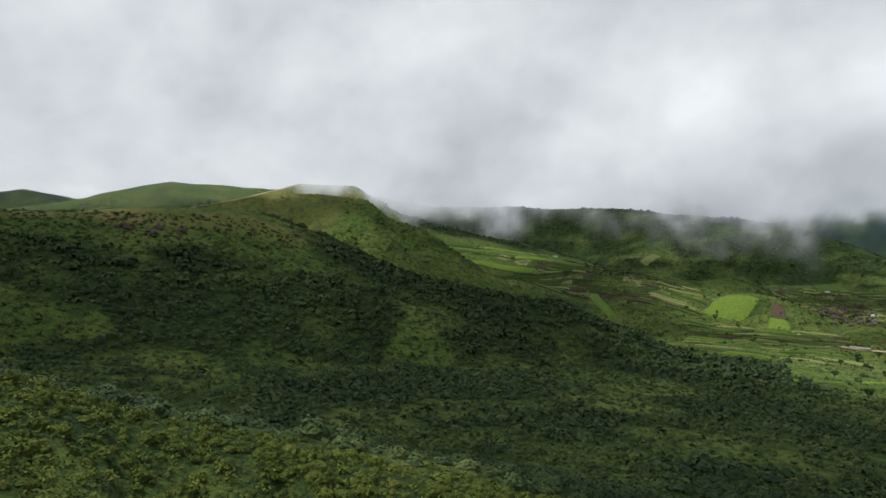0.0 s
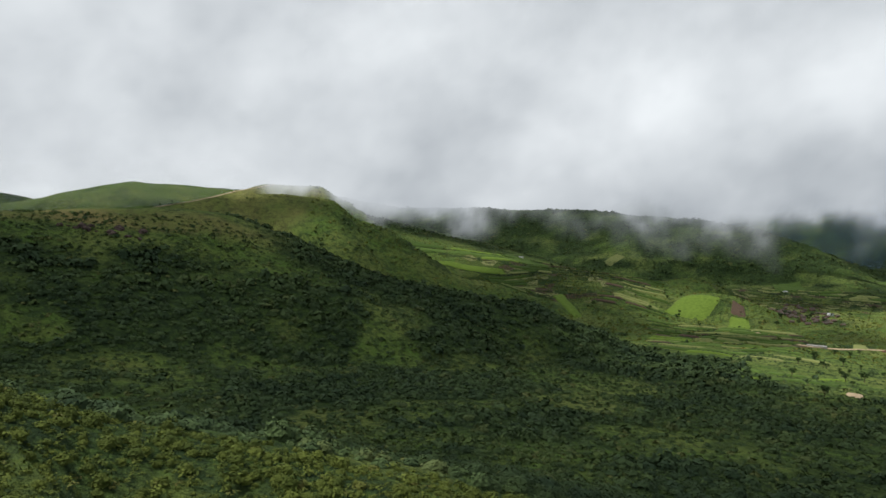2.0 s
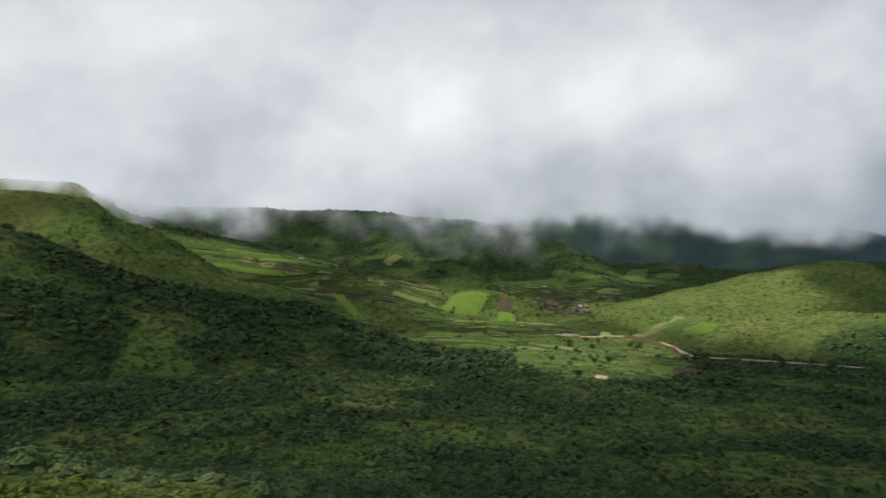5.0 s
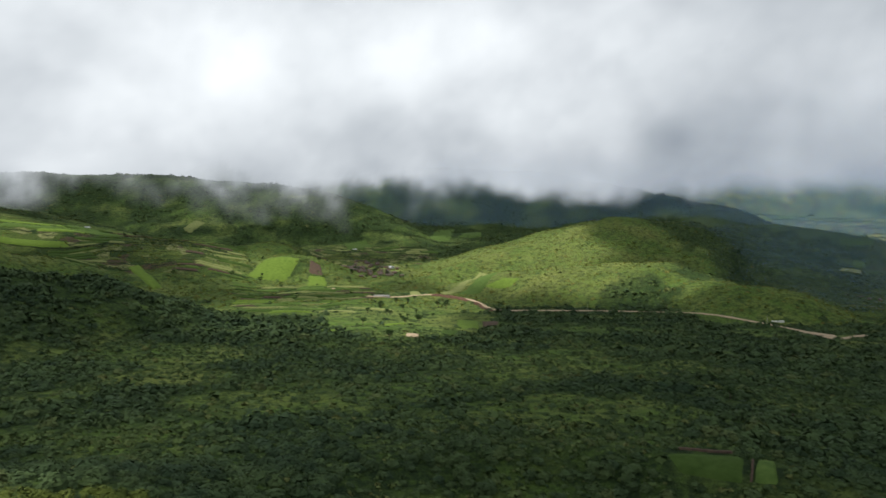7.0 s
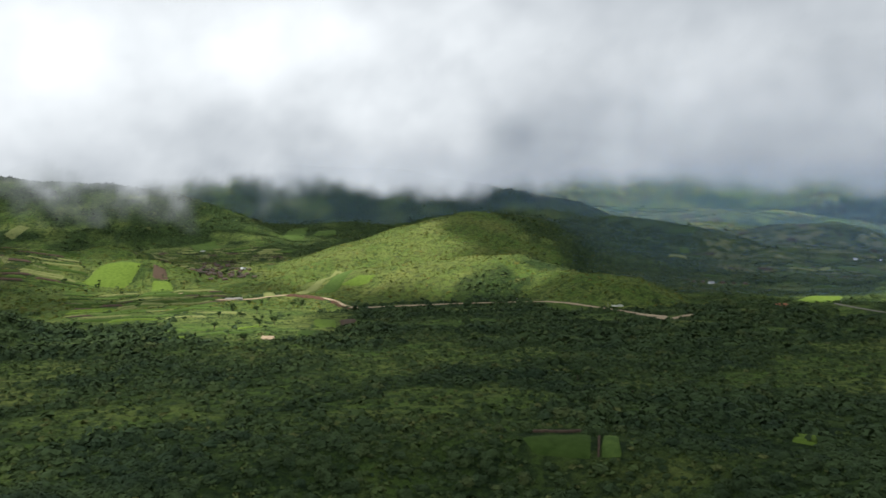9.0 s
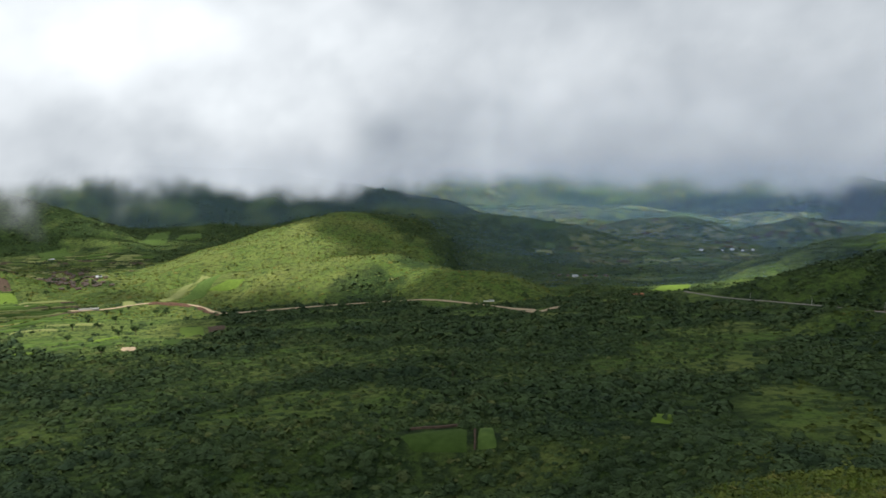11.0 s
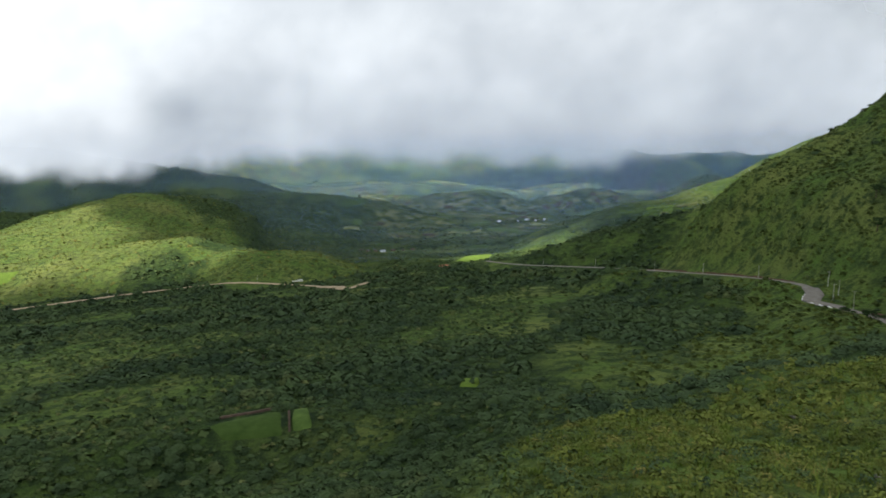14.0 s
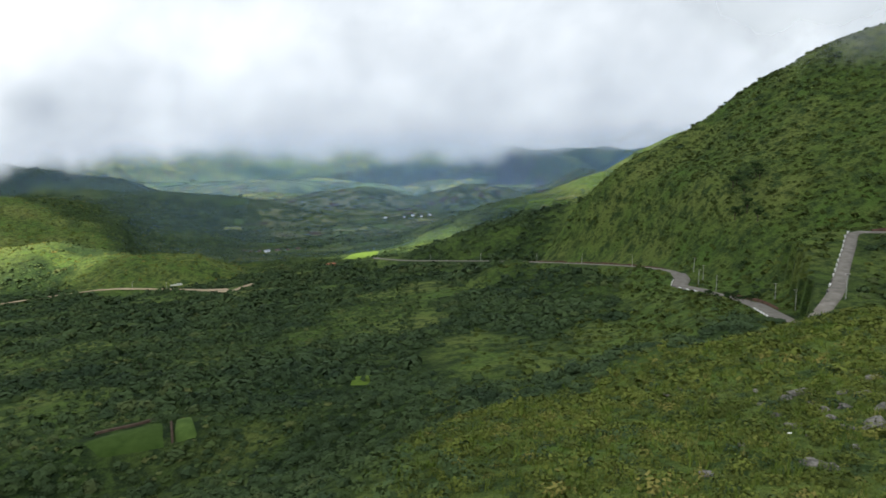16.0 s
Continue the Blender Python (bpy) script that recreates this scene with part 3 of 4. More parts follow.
# ---------------------------------------------------------------- building blocks for things
def part(name, bm, mat, parent=None, label="", smooth=False):
    mesh = bpy.data.meshes.new(name)
    bmesh.ops.recalc_face_normals(bm, faces=bm.faces)
    bm.to_mesh(mesh)
    bm.free()
    for p in mesh.polygons:
        p.use_smooth = smooth
    mesh.materials.append(mat)
    ob = new(name, mesh)
    ob.parent = parent
    return tagged(ob, label) if label else ob


def box(bm, sx, sy, sz, m=None, bevel=0.0):
    made = bmesh.ops.create_cube(bm, size=1.0, matrix=(m or Matrix()) @ Matrix.Diagonal((sx, sy, sz, 1)))
    if bevel:
        edges = {e for v in made["verts"] for e in v.link_edges}
        bmesh.ops.bevel(bm, geom=list(edges), offset=bevel, segments=1, affect="EDGES")


def tube(bm, p, q, r0, r1, sides=7):
    p, q = Vector(p), Vector(q)
    turn = (q - p).to_track_quat("Z", "Y").to_matrix().to_4x4()
    bmesh.ops.create_cone(bm, cap_ends=True, segments=sides, radius1=r0, radius2=r1, depth=(q - p).length, matrix=Matrix.Translation((p + q) / 2) @ turn)


def spot(bearing, far, sink=0.0):
    """A place on the ground sheet."""
    x, y, _ = at(bearing, far)
    return Vector((x, y, float(ground(x, y)) - sink))


def toward(bearing):
    """Degrees to turn a thing about z so that its +y looks along that bearing."""
    return -bearing


CLEAR_SPOTS = []   # (x, y, radius) with no shrubs

asphalt_mat = simple("worn_asphalt", (0.140, 0.125, 0.106), (0.235, 0.212, 0.182), 0.35, 0.9, 0.02)
dirt_mat = simple("packed_earth", (0.26, 0.19, 0.12), (0.42, 0.33, 0.22), 0.3, 0.95, 0.05)
red_mat = simple("red_earth", (0.055, 0.034, 0.024), (0.125, 0.072, 0.048), 0.4, 0.95, 0.15)
scar_mat = simple("raw_red_earth", (0.24, 0.085, 0.045), (0.36, 0.15, 0.085), 0.4, 0.95, 0.15)
tilled_mat = simple("tilled_soil", (0.050, 0.036, 0.026), (0.10, 0.070, 0.048), 0.5, 0.95, 0.15)
crop_mats = [simple("young_crop", (0.075, 0.120, 0.020), (0.125, 0.185, 0.030), 0.25, 0.9, 0.2),
             simple("green_crop", (0.045, 0.080, 0.018), (0.085, 0.130, 0.030), 0.3, 0.9, 0.25),
             simple("pale_crop", (0.120, 0.140, 0.045), (0.190, 0.205, 0.075), 0.3, 0.9, 0.2),
             simple("dark_crop", (0.032, 0.058, 0.012), (0.054, 0.088, 0.020), 0.3, 0.95, 0.1), tilled_mat]
CROP_LABELS = ["bright lime green crop plot on the slope", "mid green crop plot on the valley side", "pale yellow green ripening crop plot",
               "dark green leafy crop plot on the slope", "brown freshly tilled soil plot"]
white_paint = simple("whitewash", (0.62, 0.60, 0.55), (0.82, 0.81, 0.77), 1.5, 0.8, 0.0, 0.2, 0.6)
concrete_mat = simple("grey_concrete", (0.30, 0.29, 0.27), (0.45, 0.44, 0.41), 2.0, 0.85)
mud_wall_mat = simple("mud_wall", (0.13, 0.085, 0.06), (0.24, 0.165, 0.12), 0.8, 0.95)
roof_mats = [simple("rusty_roof", (0.060, 0.042, 0.038), (0.14, 0.10, 0.09), 0.7, 0.6), simple("thatch_roof", (0.06, 0.05, 0.045), (0.13, 0.105, 0.09), 1.2, 0.95),
             simple("tin_roof", (0.30, 0.30, 0.31), (0.46, 0.46, 0.47), 0.6, 0.5)]
door_mat = simple("dark_wood", (0.05, 0.035, 0.025), (0.10, 0.07, 0.05), 4.0, 0.7)
stone_mat = simple("weathered_stone", (0.045, 0.045, 0.038), (0.22, 0.205, 0.185), 2.2, 0.92, 0.08)
red_stone_mat = simple("reddish_rock", (0.040, 0.030, 0.027), (0.115, 0.085, 0.072), 0.35, 0.95, 0.4)
bark_mat = simple("bark", (0.05, 0.038, 0.028), (0.12, 0.095, 0.07), 5.0, 0.95)


# ---------------------------------------------------------------- roads
def ribbon(name, line, half, lift, mat, label, category, ragged=0.0, kind="structure"):
    """A strip of ground cover along a line, with a cambered top and low sides."""
    d = np.gradient(line[:, :2], axis=0)
    d /= np.linalg.norm(d, axis=1)[:, None]
    side = np.stack([d[:, 1], -d[:, 0]], -1)
    verts = []
    for k, (off, up) in enumerate(((-1.12, -0.5), (-1.0, 0.0), (-0.5, 0.05), (0.0, 0.08), (0.5, 0.05), (1.0, 0.0), (1.12, -0.5))):
        wide = half * (1 + ragged * value_noise(line[:, 0] + 50 * k, line[:, 1], 9, 3 + k))
        p = line[:, :2] + side * (off * wide)[:, None]
        z = ground(p[:, 0], p[:, 1])
        verts.append(np.stack([p[:, 0], p[:, 1], np.maximum(z, line[:, 2]) * 0.5 + z * 0.5 + lift + up], -1))
    verts = np.stack(verts, 1)
    ob = sheet(name, verts.reshape(-1, 3), grid_faces(len(line), 7), mat)
    return tagged(ob, label, category, kind=kind)


ribbon("road", ROAD_LINES["paved_road"], ROADS["paved_road"][1], 0.35, asphalt_mat, "narrow grey paved mountain road", "road", 0.10)
bend_line = ROAD_LINES["paved_road"]
bend_b, bend_d = np.degrees(np.arctan2(bend_line[:, 0], bend_line[:, 1])), np.hypot(bend_line[:, 0], bend_line[:, 1])
ribbon("road", bend_line[(bend_b > 100.3) & (bend_b < 103.0) & (bend_d > 330) & (bend_d < 400)], 3.7, 0.42, asphalt_mat, "grey paved road widened at the bend", "road", 0.06)
ribbon("road", bend_line[(bend_b > 105.6) & (bend_b < 108.7) & (bend_d < 310)], 3.3, 0.42, asphalt_mat, "grey paved road widened at the bend", "road", 0.06)
ribbon("road", ROAD_LINES["dirt_road"], ROADS["dirt_road"][1], 0.5, dirt_mat, "pale dirt road along the valley side", "road", 0.25)
ribbon("road", ROAD_LINES["hill_track"], ROADS["hill_track"][1], 0.5, dirt_mat, "bare earth track over the hill", "road", 0.4)


def stretch(key, b0, b1):
    """The pieces of a road between two bearings, in order."""
    line = ROAD_LINES[key]
    b = np.degrees(np.arctan2(line[:, 0], line[:, 1]))
    return line[(b >= min(b0, b1)) & (b <= max(b0, b1))]


def cut_bank(line, offset, tall, label):
    """A bare earth cutting beside a road, uneven along its top."""
    d = np.gradient(line[:, :2], axis=0)
    d /= np.linalg.norm(d, axis=1)[:, None]
    side = np.stack([d[:, 1], -d[:, 0]], -1) * (1 if offset > 0 else -1)
    top = tall * (0.65 + 0.45 * value_noise(line[:, 0], line[:, 1], 11, 8))
    ends = np.sin(np.linspace(0.05, math.pi - 0.05, len(line))) ** 0.4
    rows = []
    for out, up in ((0.0, -0.4), (0.25, 0.45), (0.6, 0.85), (1.0, 1.0), (1.7, 0.75), (2.4, -0.6)):
        p = line[:, :2] + side * (abs(offset) + out * tall * 0.55)[..., None] if np.ndim(offset) else line[:, :2] + side * (abs(offset) + out * tall * 0.55)
        rows.append(np.stack([p[:, 0], p[:, 1], ground(p[:, 0], p[:, 1]) + up * top * ends], -1))
    ob = sheet("cut_bank", np.stack(rows, 1).reshape(-1, 3), grid_faces(len(line), 6), red_mat)
    return tagged(ob, label, "bank", kind="structure")


cut_bank(stretch("paved_road", 103.0, 107.0), 4.2, 1.6, "raw red earth bank cut beside the road")
cut_bank(stretch("paved_road", 113.0, 121.0), 4.0, 4.0, "raw red earth bank cut beside the road")
cut_bank(stretch("paved_road", 88.0, 99.0), 3.8, 1.3, "raw red earth bank cut beside the road")
cut_bank(stretch("dirt_road", 34.5, 38.0), -3.6, 5.0, "raw red earth bank cut beside the dirt road")
cut_bank(stretch("dirt_road", 38.2, 40.0), -3.6, 4.0, "raw red earth bank cut beside the dirt road")


# ---------------------------------------------------------------- plots of land
def plot(corners, mat, label, category="field", group="", lift=0.45, wave=0.03, clear=True):
    """A tilled or planted plot draped over the ground, with a low earth edge. corners: bearing and distance, in order."""
    c = np.array([at(*p)[:2] for p in corners])
    n = 9
    u, v = np.meshgrid(np.linspace(0, 1, n), np.linspace(0, 1, n), indexing="ij")
    x = (c[0, 0] * (1 - u) + c[1, 0] * u) * (1 - v) + (c[3, 0] * (1 - u) + c[2, 0] * u) * v
    y = (c[0, 1] * (1 - u) + c[1, 1] * u) * (1 - v) + (c[3, 1] * (1 - u) + c[2, 1] * u) * v
    size = math.sqrt(abs((c[2, 0] - c[0, 0]) * (c[3, 1] - c[1, 1]) - (c[3, 0] - c[1, 0]) * (c[2, 1] - c[0, 1])) / 2)
    x, y = x + wave * size * fractal(x, y, 0.5 * size + 2, 2, 13), y + wave * size * fractal(x, y, 0.5 * size + 2, 2, 14)
    edge = np.minimum.reduce([u, v, 1 - u, 1 - v]) < 1e-6
    z = ground(x, y) + np.where(edge, -0.5, lift + 0.0008 * float(np.hypot(x, y).mean()))
    ob = sheet("crop_field", np.stack([x, y, z], -1).reshape(-1, 3), grid_faces(n, n), mat)
    ob.data.name = "crop_field"
    if clear:
        CLEAR_SPOTS.append((float(x.mean()), float(y.mean()), 0.52 * size))
        if np.hypot(x, y).mean() < 300:
            CLEAR_SPOTS.extend((float(x[i, j]), float(y[i, j]), 0.36 * size) for i in (2, 6) for j in (2, 6))
    return tagged(ob, label, category, group)


def crop(corners, k):
    return plot(corners, crop_mats[k], CROP_LABELS[k], group="scattered plots")


crop([(74.1, 240), (76.0, 237), (76.2, 250), (74.3, 252)], 0)
CLEAR_SPOTS.append((at(75.0, 230)[0], at(75.0, 230)[1], 8.0))
crop([(53.4, 226), (54.6, 216), (59.8, 213), (59.6, 236)], 3)
crop([(60.2, 214), (62.0, 214), (61.6, 233), (60.3, 234)], 1)
crop([(38.7, 1149), (41.0, 1117), (41.8, 1145), (40.5, 1175)], 0)
crop([(35.0, 1092), (36.0, 1096), (39.4, 1312), (38.5, 1330)], 2)
crop([(36.4, 1096), (38.5, 1110), (40.3, 1250), (39.6, 1300)], 1)
crop([(19.8, 1300), (22.8, 1268), (24.3, 1338), (21.2, 1378)], 0)
crop([(27.5, 1900), (29.3, 1934), (29.9, 1800), (27.7, 1748)], 1)
crop([(15.3, 1935), (16.3, 2010), (17.1, 1995), (15.9, 1900)], 2)
crop([(15.5, 1625), (18.2, 1658), (17.9, 1593), (15.9, 1580)], 0)
crop([(11.4, 1292), (12.2, 1312), (13.8, 1178), (13.2, 1160)], 0)
crop([(24.5, 1215), (26.3, 1196), (26.0, 1258), (24.7, 1282)], 0)
crop([(24.7, 1288), (25.9, 1264), (25.7, 1318), (24.9, 1340)], 4)
crop([(34.2, 2010), (34.9, 2330), (36.4, 2360), (36.1, 2040)], 1)
crop([(36.7, 2120), (37.2, 2250), (38.6, 2260), (38.6, 2140)], 1)
crop([(38.7, 800), (40.2, 760), (39.9, 690), (38.8, 670)], 4)
crop([(36.6, 800), (38.5, 800), (38.5, 650), (36.6, 640)], 0)
crop([(35.3, 620), (37.6, 615), (37.6, 575), (35.3, 580)], 3)
crop([(73.4, 1085), (75.0, 1180), (77.0, 1150), (76.4, 1070)], 0)
crop([(32.7, 1060), (33.8, 1060), (33.7, 1140), (32.8, 1150)], 2)
plot([(32.5, 560), (33.6, 560), (33.6, 588), (32.5, 588)], dirt_mat, "bare tan earth clearing among bushes", "clearing")
plot([(62.3, 795), (63.4, 752), (65.3, 742), (65.0, 768)], dirt_mat, "bare pale earth beside the dirt road", "clearing")
plot([(72.3, 960), (73.3, 955), (73.5, 985), (72.4, 990)], scar_mat, "raw red earth scar on the spur", "clearing")
plot([(66.3, 930), (67.2, 925), (67.2, 960), (66.3, 965)], dirt_mat, "bare pale earth beside the dirt road", "clearing")


plot([(54.0, 232), (59.4, 238.5), (59.5, 241), (54.0, 234.5)], tilled_mat, "bare brown earth bank above the dark plot", "clearing")
plot([(59.92, 214), (60.12, 214), (60.14, 236), (59.92, 236)], tilled_mat, "narrow bare earth path between two plots", "path")


HEDGES = []   # points along the lines of bushes between terraces


def terraces(b0, b1, r0, r1, long, deep, kinds, group, seed, fill=0.7, tilt=0.0):
    """Rows of narrow plots that step up a slope along its contours, with bushy banks between the rows."""
    r = random.Random(seed)
    d = r0
    while d < r1:
        pitch_ = deep * r.uniform(1.25, 1.9)
        b = b0 + r.uniform(0, 1.0)
        while b < b1:
            turn = math.degrees(long * r.uniform(0.4, 1.6) / d)
            x, y, _ = at(b + turn / 2, d)
            keep = float(fractal(x, y, 130, 2, seed + 40)) + r.uniform(-0.35, 0.35) < 2 * fill - 1.0
            sway0, sway1 = (1.1 * deep * float(value_noise(q, d / 60.0, 1.7, seed)) + tilt * (q - b0) for q in (b, b + turn))
            if keep:
                kind, half_d = r.choice(kinds), 0.5 * pitch_ * r.uniform(0.55, 0.85)
                plot([(b, d - half_d + sway0), (b + turn * 0.97, d - half_d + sway1), (b + turn * 0.97, d + half_d + sway1), (b, d + half_d + sway0)],
                     crop_mats[kind], CROP_LABELS[kind], group=group, lift=0.9, clear=deep > 12)
            if r.random() < 0.55:
                for q in np.linspace(0, 1, max(2, int(long / 3.0))):
                    HEDGES.append((b + turn * q, d - 0.5 * pitch_ + sway0 * (1 - q) + sway1 * q + r.uniform(-0.7, 0.7)))
            b += turn + (0.0 if r.random() < 0.7 else turn * r.uniform(0.2, 0.8))
        d += pitch_


terraces(5.5, 18.5, 1270, 1660, 56, 9, (1, 3, 2, 3, 3, 3, 4), "terraced plots below the ridge", 1, 0.55)
terraces(18.5, 29, 1040, 1200, 46, 9, (1, 1, 2, 2, 3, 4, 3), "terraced plots above the bridge", 2, 0.72)
terraces(18.5, 29, 830, 1030, 42, 10, (1, 1, 2, 3, 3, 0, 4), "terraced plots below the bridge", 9, 0.62)
terraces(26.5, 34, 1560, 1790, 34, 14, (1, 2, 2, 3), "small plots beside the village", 3, 0.5)
terraces(25, 37.5, 620, 1010, 24, 15, (0, 1, 1, 2, 3), "plots on the valley floor", 4, 0.42)
terraces(59, 88, 2750, 3500, 70, 26, (2, 1, 1, 3, 3), "plots in the far valley", 5, 0.26)
terraces(78, 92, 1120, 1260, 34, 10, (1, 0, 2, 1), "plots on the sunny slope", 6, 0.3, 3.0)
terraces(-3, 9, 1380, 1620, 150, 20, (0, 1, 1, 3), "plots under the fogged hill", 7, 0.4)
terraces(64, 80, 1320, 2200, 60, 44, (3, 1, 2, 1), "plots in the shaded valley", 8, 0.28)


# ---------------------------------------------------------------- poles, parapets
def power_pole(bearing, far, tall=8.2):
    base = spot(bearing, far, 0.3)
    pole = tagged(new("power_pole"), "slim pale concrete power pole beside the road", "pole", "power poles along the road")
    pole.location = base
    bm = bmesh.new()
    tube(bm, (0, 0, 0), (0, 0, tall), 0.17, 0.10, 8)
    part("shaft", bm, concrete_mat, pole)
    bm = bmesh.new()
    box(bm, 1.5, 0.12, 0.12, Matrix.Translation((0, 0.12, tall - 0.5)), 0.02)
    part("crossarm", bm, door_mat, pole, "dark crossarm")
    for x in (-0.65, 0.0, 0.65):
        bm = bmesh.new()
        tube(bm, (x, 0.12, tall - 0.44), (x, 0.12, tall - 0.2), 0.05, 0.07, 6)
        part("insulator", bm, white_paint, pole)
    pole.rotation_euler = (0, radians(random.uniform(-1.5, 1.5)), radians(toward(bearing) + 25))
    return pole


for b, d in ((101.7, 402), (102.4, 383), (102.1, 372), (103.4, 352), (107.5, 305), (108.9, 276), (112.05, 239), (76.7, 850), (81.0, 752), (85.1, 680), (89.6, 600),
             (93.2, 538), (97.1, 470), (53.2, 962), (58.0, 910), (60.4, 884), (47.2, 950)):
    power_pole(b, d)


def parapet_block(p, turn, long=2.1, dark=False, tall=0.95):
    bm = bmesh.new()
    box(bm, long, 0.36, tall, Matrix.Translation((0, 0, 0.4 * tall)), 0.05)
    bmesh.ops.subdivide_edges(bm, edges=[e for e in bm.edges if e.calc_length() > 1.0], cuts=2)
    for v in bm.verts:
        v.co += Vector((random.uniform(-1, 1), random.uniform(-1, 1), random.uniform(-1, 1))) * 0.03
    ob = part("parapet_block", bm, stone_mat if dark else white_paint)
    ob.matrix_world = pose(*p, 0, 0, turn)
    return tagged(ob, "dark bare stone parapet block on the road edge" if dark else "whitewashed stone parapet block on the road edge", "parapet", "parapet blocks along the road")


def parapets(line, offset, gap_, skip=(), tall=0.95):
    d = np.gradient(line[:, :2], axis=0)
    d /= np.linalg.norm(d, axis=1)[:, None]
    pts = line[:, :2] + np.stack([d[:, 1], -d[:, 0]], -1) * offset
    s = np.concatenate([[0], np.cumsum(np.linalg.norm(np.diff(pts, axis=0), axis=1))])
    for k, u in enumerate(np.arange(0.5, s[-1], gap_)):
        x, y = np.interp(u, s, pts[:, 0]), np.interp(u, s, pts[:, 1])
        x2, y2 = np.interp(u + 0.5, s, pts[:, 0]), np.interp(u + 0.5, s, pts[:, 1])
        parapet_block((x, y, float(ground(x, y)) + 0.15), math.degrees(math.atan2(y2 - y, x2 - x)), min(2.6, gap_ * 0.7), k in skip, tall)


near_line = ROAD_LINES["paved_road"]
near_d, near_b = np.hypot(near_line[:, 0], near_line[:, 1]), np.degrees(np.arctan2(near_line[:, 0], near_line[:, 1]))
parapets(near_line[(near_b > 111.2) & (near_b < 112.3) & (near_d > 236)], 2.2, 8.4, (10, 12))
parapets(near_line[(near_b > 100.5) & (near_b < 102.6) & (near_d < 392)], -4.0, 5.6, (3, 7), 0.42)
parapets(near_line[(near_b > 106.8) & (near_b < 108.6)], -3.6, 6.0, (2,), 0.42)


# ---------------------------------------------------------------- bridge and houses
def arch_bridge():
    a, b = spot(29.9, 1042), spot(31.2, 1040)
    base = (a + b) / 2
    bridge = tagged(new("road_bridge"), "pale concrete road bridge with dark openings", "bridge")
    long = (b - a).length
    level = max(a.z, b.z) + 1.2
    bridge.matrix_world = pose(base.x, base.y, level, 0, 0, math.degrees(math.atan2(b.y - a.y, b.x - a.x)))
    bm = bmesh.new()
    box(bm, long, 6.4, 0.7, Matrix.Translation((0, 0, -0.35)), 0.05)
    part("deck", bm, concrete_mat, bridge)
    for y in (-3.1, 3.1):
        bm = bmesh.new()
        box(bm, long, 0.3, 0.9, Matrix.Translation((0, y, 0.42)), 0.04)
        part("parapet", bm, concrete_mat, bridge)
    for x in np.linspace(-0.5, 0.5, 5):
        bm = bmesh.new()
        box(bm, 2.2, 5.6, 7.0, Matrix.Translation((x * long * 0.9, 0, -4.1)), 0.1)
        part("pier", bm, concrete_mat, bridge)


arch_bridge()


def house_model(long, deep, tall, wall_mat, roof_mat, label):
    """A small gabled house with its door and windows."""
    house = tagged(new("house"), label, "house", "village houses")
    bm = bmesh.new()
    box(bm, long, deep, tall + 0.6, Matrix.Translation((0, 0, tall / 2 - 0.3)))
    for sx in (-1, 1):
        tri = [bm.verts.new((sx * long / 2, -deep / 2, tall)), bm.verts.new((sx * long / 2, deep / 2, tall)), bm.verts.new((sx * long / 2, 0, tall + deep * 0.32))]
        bm.faces.new(tri)
    part("wall", bm, wall_mat, house)
    bm = bmesh.new()
    rise, over = deep * 0.32, 0.45
    for s in (-1, 1):
        slope = math.atan2(rise, deep / 2)
        run = (deep / 2 + over) / math.cos(slope)
        m = Matrix.Translation((0, s * (deep / 2 + over) / 2, tall + rise - (deep / 2 + over) / 2 * math.tan(slope) + 0.06)) @ Matrix.Rotation(-s * slope, 4, "X")
        box(bm, long + 2 * over, run, 0.12, m)
    part("roof", bm, roof_mat, house)
    bm = bmesh.new()
    box(bm, 0.95, 0.1, 1.95, Matrix.Translation((0.4, -deep / 2 - 0.03, 0.97)))
    part("door", bm, door_mat, house)
    for x in (-long * 0.3, long * 0.33):
        bm = bmesh.new()
        box(bm, 0.8, 0.1, 0.8, Matrix.Translation((x, -deep / 2 - 0.03, 1.4)))
        part("window", bm, door_mat, house)
    return house


hr = random.Random(12)
models = [house_model(8.5, 5.5, 2.5, mud_wall_mat, roof_mats[0], "mud walled house with a rusty brown roof"),
          house_model(7.0, 5.0, 2.3, mud_wall_mat, roof_mats[1], "mud walled house with a dark thatched roof"),
          house_model(9.5, 6.0, 2.7, white_paint, roof_mats[2], "whitewashed house with a pale tin roof")]


def place_house(model, bearing, far, turn):
    p = spot(bearing, far, -0.1)
    CLEAR_SPOTS.append((p.x, p.y, 5.5))
    return copy_thing(model, pose(p.x, p.y, p.z, 0, 0, turn))


taken = []
for k in range(400):
    b, d = hr.gauss(29.5, 1.05), hr.gauss(1435, 58)
    x, y, _ = at(b, d)
    if len(taken) < 52 and all((x - u) ** 2 + (y - v) ** 2 > 11 ** 2 for u, v in taken):
        taken.append((x, y))
        place_house(hr.choice((models[0], models[0], models[1], models[1], models[1])) if len(taken) % 49 else models[2], b, d, hr.uniform(-40, 40))
for b, d, k in ((28.4, 1745, 2), (66.2, 1440, 0), (66.8, 1420, 1), (67.4, 1430, 0), (68.0, 1405, 2), (68.8, 1425, 0), (69.6, 1410, 1), (65.4, 1460, 1), (70.4, 1450, 0),
                (78.9, 2120, 2), (79.6, 2180, 2), (80.3, 2140, 2), (77.4, 2060, 2), (81.0, 2200, 2), (74.8, 1900, 0)):
    place_house(models[k], b, d, hr.uniform(-50, 50))
for model, (b, d) in zip(models, ((29.0, 1480), (31.0, 1400), (8.9, 1636))):
    p = spot(b, d, -0.1)
    model.matrix_world = pose(p.x, p.y, p.z, 0, 0, 20)


